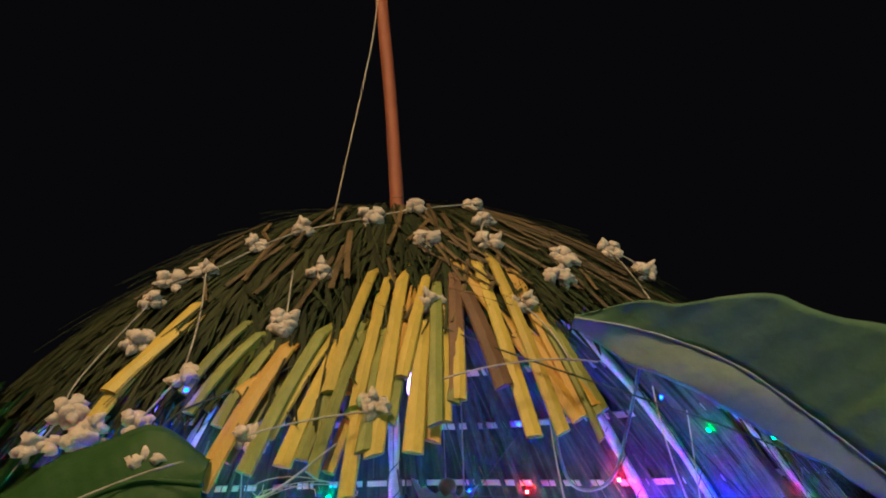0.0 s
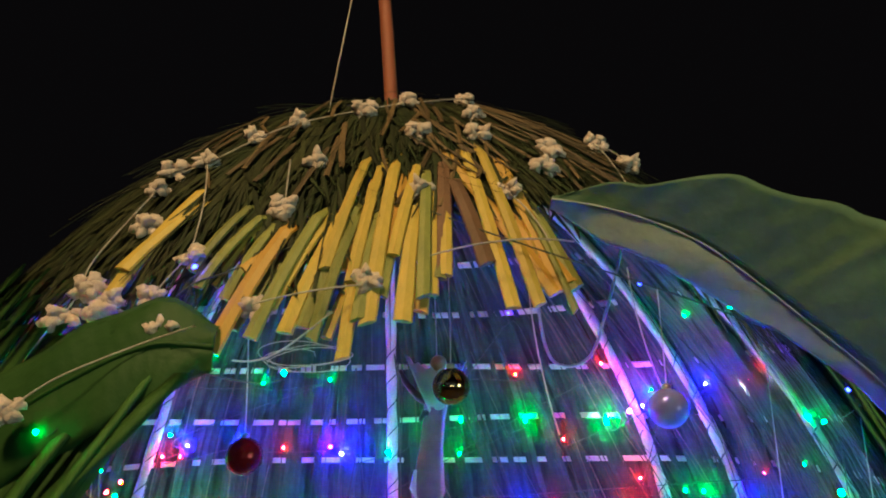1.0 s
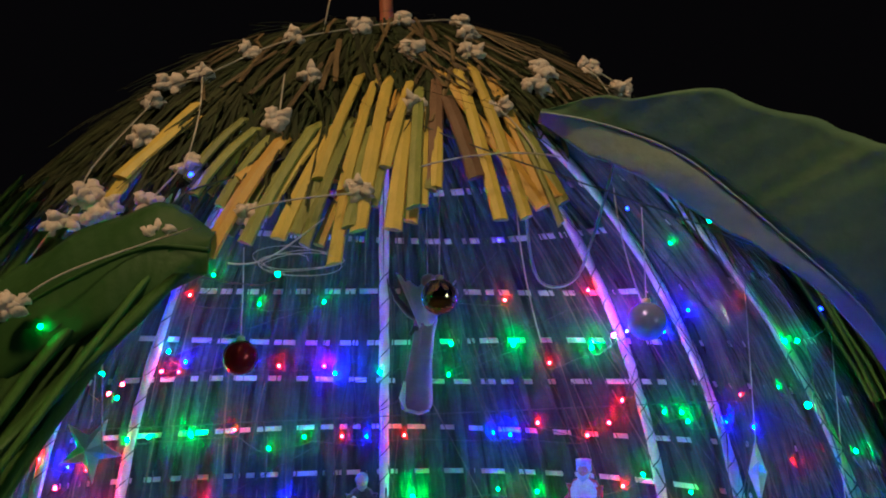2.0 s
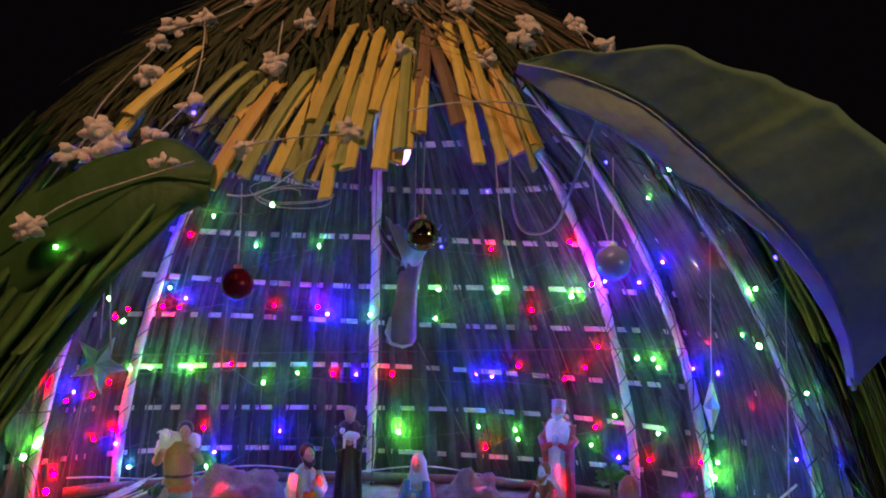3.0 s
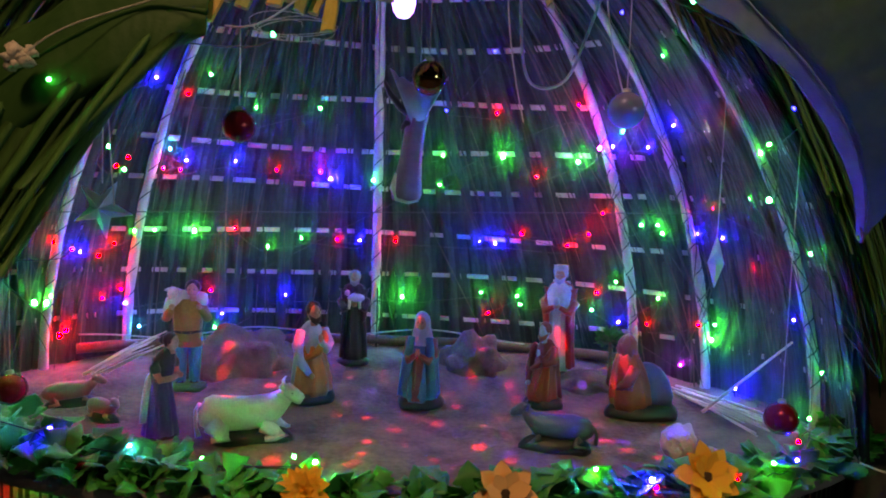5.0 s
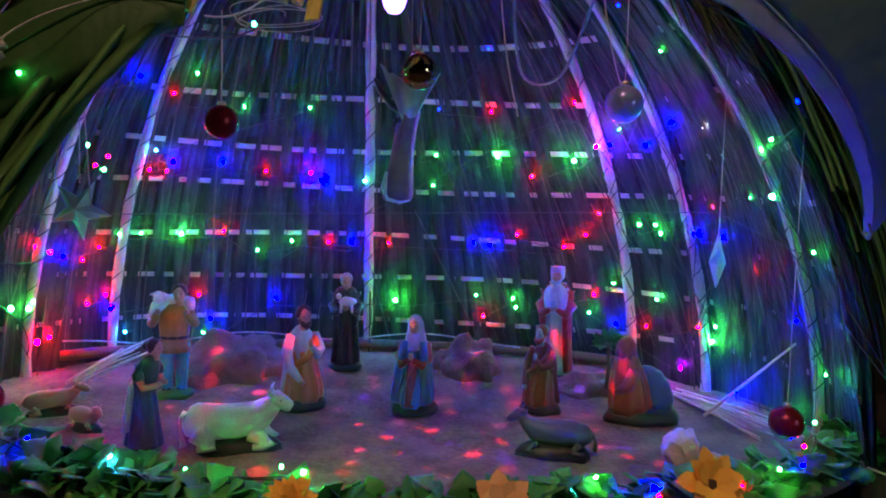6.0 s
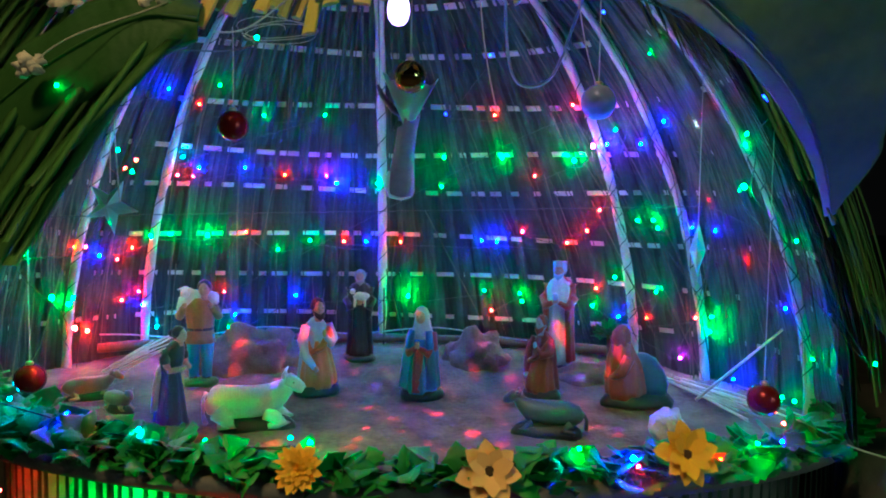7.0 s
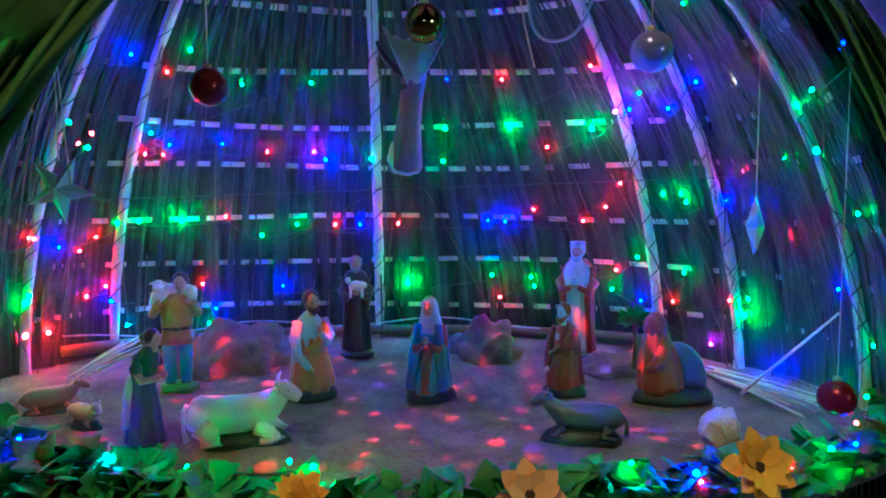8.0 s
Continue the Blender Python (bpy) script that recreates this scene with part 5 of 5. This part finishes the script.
statue("kneeling_figurine", "kneeling crib figurine in brown and dusky red robes", (0.246, 0.005, fz(0.24, 0) - 0.002), 0.168, -46, lambda bm: kneeling(bm, True, False), (BROWN, ("dusk_red", (0.22, 0.06, 0.06)), PALE, BASE, BROWN))
statue("standing_figurine", "standing crowned crib figurine in white robe and red cloak", (0.300, 0.17, fz(0.3, 0.17) - 0.002), 0.245, -24, lambda bm: standing(bm, True, True), (WHITE, RED, SKIN, BASE, PALE))
statue("hunched_figurine", "bowed crib figurine in red-brown cloak with a dark teal bundle", (0.415, -0.05, fz(0.41, -0.05) - 0.002), 0.155, 4, hunched, (("rust_cloak", (0.30, 0.085, 0.035)), ("dark_teal", (0.05, 0.09, 0.11)), BROWN, BASE, ("rust_hood", (0.26, 0.07, 0.035))))
statue("lying_ox_figurine", "white lying ox figurine on a black base", (-0.270, -0.235, fz(-0.27, -0.23) - 0.002), 0.152, 8, ox, (WHITE, BASE))
statue("lying_animal_figurine", "grey lying donkey figurine on a dark base", (0.232, -0.235, fz(0.23, -0.23) - 0.002), 0.125, 172, lying_animal, (GREY, BASE))
statue("bowing_figurine", "standing crib figurine in dark top, pale apron and dull violet skirt", (-0.415, -0.225, fz(-0.41, -0.22) - 0.002), 0.18, 78, bowing, (("violet_skirt", (0.06, 0.05, 0.14)), ("dark_green_top", (0.03, 0.07, 0.06)), SKIN, BASE, HAIR, ("apron", (0.50, 0.48, 0.42))))
statue("standing_figurine", "standing crib figurine in turquoise trousers shouldering a white sheep", (-0.470, 0.045, fz(-0.47, 0.04) - 0.002), 0.225, 10, shouldering, (("mustard_tunic", (0.34, 0.19, 0.05)), TURQ, SKIN, ("grass_base", (0.06, 0.25, 0.05)), HAIR, WHITE))
statue("lying_animal_figurine", "small pinkish lying lamb figurine", (-0.545, -0.15, fz(-0.54, -0.15) - 0.002), 0.08, -30, lying_animal, (("pink_clay", (0.45, 0.26, 0.22)), BASE))
statue("lying_animal_figurine", "small brown lying lamb figurine", (-0.645, -0.07, fz(-0.64, -0.07) - 0.002), 0.10, 30, lying_animal, (("brown_clay", (0.33, 0.18, 0.13)), BASE))


def lump(name, p, size, material, label, category, rough=0.35):
    bm = bmesh.new()
    ball(bm, (0, 0, 0), 1, 0, 4, size, rough)
    for v in bm.verts:
        v.co += Vector((1, 0.6, 1)) * 0.006 * noise.noise(v.co * 60)
    ob = tagged(part(name, bm, material), label, category)
    ob.location = p
    return ob


lump("sand_mound", (-0.40, 0.17, 0.0), (0.13, 0.08, 0.10), M_MOUND, "low rough mound of brown sand", "mound")
lump("sand_mound", (0.115, 0.20, 0.005), (0.075, 0.06, 0.092), M_MOUND, "small steep mound of brown sand", "mound")
lump("sand_mound", (0.36, 0.13, 0.0), (0.09, 0.06, 0.045), M_MOUND, "low rough mound of brown sand", "mound")
lump("stone", (0.418, -0.27, 0.03), (0.029, 0.026, 0.031), M_ROCK, "smooth pale rounded stone on the sand", "stone", 0.12)
lump("stone", (0.47, -0.28, 0.012), (0.02, 0.018, 0.016), M_ROCK, "small pale stone on the sand", "stone", 0.2)


def bush(p, r, label):
    b = thing("toy_bush", label, "bush", p)
    verts, faces = [], []
    rnd = random.Random(6)
    for _ in range(90):
        d = Vector((rnd.gauss(0, 1), rnd.gauss(0, 1), abs(rnd.gauss(0, 0.9)))).normalized()
        s = d.cross(Vector((rnd.random(), rnd.random(), rnd.random()))).normalized() * r * 0.16
        a = d * r * rnd.uniform(0.2, 0.5)
        n0 = len(verts)
        verts += [a - s * 0.4, a + s * 0.4, d * r * 0.8 + s, d * r * rnd.uniform(0.95, 1.2), d * r * 0.8 - s]
        faces.append((n0, n0 + 1, n0 + 2, n0 + 3, n0 + 4))
    raw("leaves", verts, faces, M_GLEAF, b, False)
    bm = bmesh.new()
    tube(bm, [(0, 0, -0.095), (0.003, 0, -0.04), (0, 0, 0.01)], [0.006, 0.005, 0.004], 8)
    part("stem", bm, M_STALK_B, b)


bush((0.395, 0.09, 0.112), 0.036, "small bright green artificial bush on a mound")


def sticks():
    rnd = random.Random(2)
    for base, way, n, label in (((-0.665, 0.05, 0.02), Vector((0.115, 0.03, 0.060)), 11, "loose bundle of pale palm sticks lying on the sand"), ((0.53, 0.09, 0.014), Vector((0.105, -0.31, 0.004)), 11, "loose bundle of pale palm sticks lying on the sand")):
        t = thing("stick_bundle", label, "sticks", base)
        for _ in range(n):
            a = Vector((rnd.uniform(-1, 1) * 0.02, rnd.uniform(-1, 1) * 0.02, rnd.uniform(0, 0.012)))
            b = a + way * rnd.uniform(0.7, 1.1) + Vector((rnd.uniform(-1, 1), rnd.uniform(-1, 1), rnd.uniform(-0.3, 0.7))) * 0.03
            bm = bmesh.new()
            tube(bm, [a, a.lerp(b, 0.5) + Vector((0, 0, 0.003)), b], [0.0018, 0.0022, 0.001], 6)
            part("stick", bm, M_SLAT, t)
    bm = bmesh.new()
    tube(bm, [(0.52, -0.10, 0.03), (0.66, -0.13, 0.17)], [0.003, 0.002], 6)
    tagged(part("leaning_stick", bm, M_SLAT), "thin pale stick leaning on the woven wall", "stick")


sticks()


# ---- garland along the front edge ----
def leaf_data():
    bm = bmesh.new()
    rows = []
    for t, w in ((0, 0.08), (0.12, 0.70), (0.25, 0.92), (0.36, 0.66), (0.50, 1.0), (0.64, 0.66), (0.78, 0.55), (0.9, 0.28), (1.0, 0.03)):
        rows.append([bm.verts.new((u * w * 0.52, t - 0.10 * abs(u) * w, 0.14 * math.sin(3 * t) + 0.13 * abs(u) * w - 0.10 * u * u + 0.02 * math.sin(14 * t) * abs(u))) for u in (-1, -0.66, -0.33, 0, 0.33, 0.66, 1)])
    for a, b in zip(rows, rows[1:]):
        for k in range(6):
            bm.faces.new((a[k], a[k + 1], b[k + 1], b[k])).smooth = True
    me = bpy.data.meshes.new("garland_leaf")
    bm.to_mesh(me)
    bm.free()
    me.materials.append(M_GLEAF)
    return me


def rim(a, s=1.0):
    return Vector((PX + PRX * s * math.cos(a), PY + PRY * s * math.sin(a), 0))


def garland(seed, count, lo, hi, lift, label, arc=(1.03, 0.88)):
    g = thing("leaf_garland", label, "garland", group="leaf garlands")
    rnd = random.Random(seed)
    pts = [rim(math.pi * (1.02 + 0.9 * k / 30), 0.985) + Vector((0, 0, 0.008 + 0.006 * math.sin(k * 1.7))) for k in range(31)]
    curve("vine", pts, 0.002, M_WIRE, g)
    me = leaf_data()
    for k in range(count):
        a = math.pi * (arc[0] + arc[1] * rnd.random())
        ob = new("leaf", me)
        ob.parent = g
        ob.location = rim(a, rnd.uniform(lo, hi)) + Vector((0, 0, lift + rnd.uniform(-0.004, 0.018)))
        s = rnd.uniform(0.030, 0.054)
        ob.scale = (s, s, s)
        ob.rotation_euler = (rnd.uniform(0.1, 1.2), rnd.uniform(-0.5, 0.5), rnd.uniform(0, 6.28))


garland(14, 290, 0.93, 1.01, 0.0, "green artificial leaf garland along the front edge of the stand")
garland(16, 150, 0.84, 0.97, 0.004, "thick clump of green artificial leaves at the end of the stand", (1.04, 0.34))
garland(15, 250, 0.97, 1.03, -0.016, "second strand of green artificial leaves hanging over the edge")


def petal_data(material, wide=1.0):
    bm = bmesh.new()
    rows = []
    for t, w in ((0.15, 0.16), (0.4, 0.34), (0.65, 0.40), (0.85, 0.24), (1.0, 0.03)):
        rows.append([bm.verts.new((u * w * wide, t, 0.22 * t - 0.18 * t * t + 0.07 * abs(u))) for u in (-0.5, 0, 0.5)])
    for a, b in zip(rows, rows[1:]):
        for k in range(2):
            bm.faces.new((a[k], a[k + 1], b[k + 1], b[k])).smooth = True
    me = bpy.data.meshes.new("petal")
    bm.to_mesh(me)
    bm.free()
    me.materials.append(material)
    return me


PETALS = {"y": petal_data(M_PETAL), "p": petal_data(M_PETAL_P, 1.5), "s": petal_data(M_PETAL, 1.3)}


def sunflower(p, r, tilt, turn, kind, label, count=12, rows=2):
    f = thing("sunflower", label, "artificial flower", p, "flowers on the garland")
    f.rotation_euler = (radians(tilt), 0, radians(turn))
    rnd = random.Random(int(r * 1000) + int(turn))
    for row in range(rows):
        for k in range(count):
            ob = new("petal", PETALS[kind])
            ob.parent = f
            s = r * (1 - 0.22 * row) * rnd.uniform(0.88, 1.08)
            ob.scale = (s, s, s)
            ob.rotation_euler = (0.15 + 0.3 * row + rnd.uniform(-0.12, 0.12), rnd.uniform(-0.2, 0.2), 2 * math.pi * (k + 0.5 * row) / count + rnd.uniform(-0.1, 0.1))
            ob.location = (0, 0, 0.002 * row)
    bm = bmesh.new()
    ball(bm, (0, 0, 0.004), r * 0.2, 0, 3, (1, 1, 0.5), 0.2)
    part("heart", bm, M_SEED, f, "dark brown seed heart")


sunflower((-0.132, -0.466, 0.022), 0.035, 60, 0, "y", "ruffled yellow artificial marigold hanging from the garland", 18, 4)
sunflower((0.126, -0.462, 0.024), 0.046, 66, 5, "p", "pale orange artificial sunflower on the garland", 7, 2)
sunflower((0.398, -0.430, 0.042), 0.050, 64, 14, "s", "orange-yellow artificial sunflower on the garland", 9, 2)
fairy_lights(["c", (-0.70, -0.31, 0.078), "c", (-0.64, -0.335, 0.07), "b", (-0.545, -0.35, 0.05), "c", (-0.405, -0.40, 0.045), "G", (-0.128, -0.448, 0.045), "g", (-0.16, -0.445, 0.05), "g", (-0.30, -0.42, 0.035), "B", (-0.002, -0.47, -0.015), "g", (0.27, -0.42, 0.04), "c", (0.225, -0.43, 0.03), "r", (0.352, -0.43, 0.02), "B", (0.345, -0.44, 0.035), "r", (0.49, -0.38, 0.015), "g", (0.545, -0.36, 0.035), "b", (0.59, -0.33, 0.03), "r", (0.60, -0.32, 0.055), "g", (0.62, -0.30, 0.085)],
             "string of coloured fairy lights wound through the leaf garland")
fairy_lights(["G", (-0.56, -0.345, -0.11), "r", (-0.70, -0.285, -0.10), "r", (-0.28, -0.45, -0.12), "b", (0.3, -0.43, -0.13), "G", (-0.46, -0.372, -0.085), "G", (-0.39, -0.385, -0.09), "r", (0.1, -0.47, -0.15)], "coloured fairy lights behind the strips under the stand")
fairy_lights(["g", (-0.467, -0.33, 0.463), "r", (-0.463, -0.33, 0.435), "r", (-0.434, -0.33, 0.448), "g", (-0.440, -0.33, 0.430), "r", (-0.528, -0.33, 0.312), "G", (-0.625, -0.33, 0.300), "G", (-0.580, -0.33, 0.231), "R", (-0.544, -0.33, 0.183)],
             "string of coloured fairy lights hanging at the edge of the opening")
fairy_lights(["y", (-0.152, -0.60, 0.57), "y", (-0.412, -0.36, 0.625), "y", (-0.41, -0.57, 0.52), "x", (-0.278, -0.52, 0.694), "y", (-0.019, -0.48, 0.795), "y", (0.316, -0.575, 0.627), "x", (0.543, -0.40, 0.601), "x", (0.548, -0.410, 0.569), "x", (0.544, -0.360, 0.541), "x", (0.529, -0.39, 0.541), "g", (0.546, -0.29, 0.500), "G", (0.515, -0.36, 0.416), "g", (0.74, -0.31, 0.148), "x", (0.333, -0.173, 0.717)],
             "string of coloured fairy lights wound over the thatch and its leaves")
big_leaf("broad_leaf", [(0.69, -0.32, 0.255), (0.75, -0.32, 0.21), (0.83, -0.31, 0.15), (0.92, -0.30, 0.08)], (0.02, 0.06, 0.06, 0.01), (0.2, -0.9, 0.4), M_LEAF, "green leaf hanging beside the foot of the hut")


def bench():
    bm = bmesh.new()
    bmesh.ops.create_cube(bm, size=1)
    bmesh.ops.scale(bm, vec=(0.9, 0.62, 0.76), verts=bm.verts)
    bmesh.ops.translate(bm, vec=(1.21, -0.02, -0.405), verts=bm.verts)
    bmesh.ops.bevel(bm, geom=bm.edges[:], offset=0.012, segments=3, affect="EDGES")
    tagged(part("side_bench", bm, M_BOARD), "dark cloth-covered bench beside the crib", "bench")
    tagged(curve("bench_wire", [(0.70, -0.28, 0.012), (0.78, -0.30, -0.02), (0.92, -0.31, -0.022), (1.1, -0.26, -0.022)], 0.0016, M_CORD), "thin pale wire lying along the bench edge", "wire")


bench()
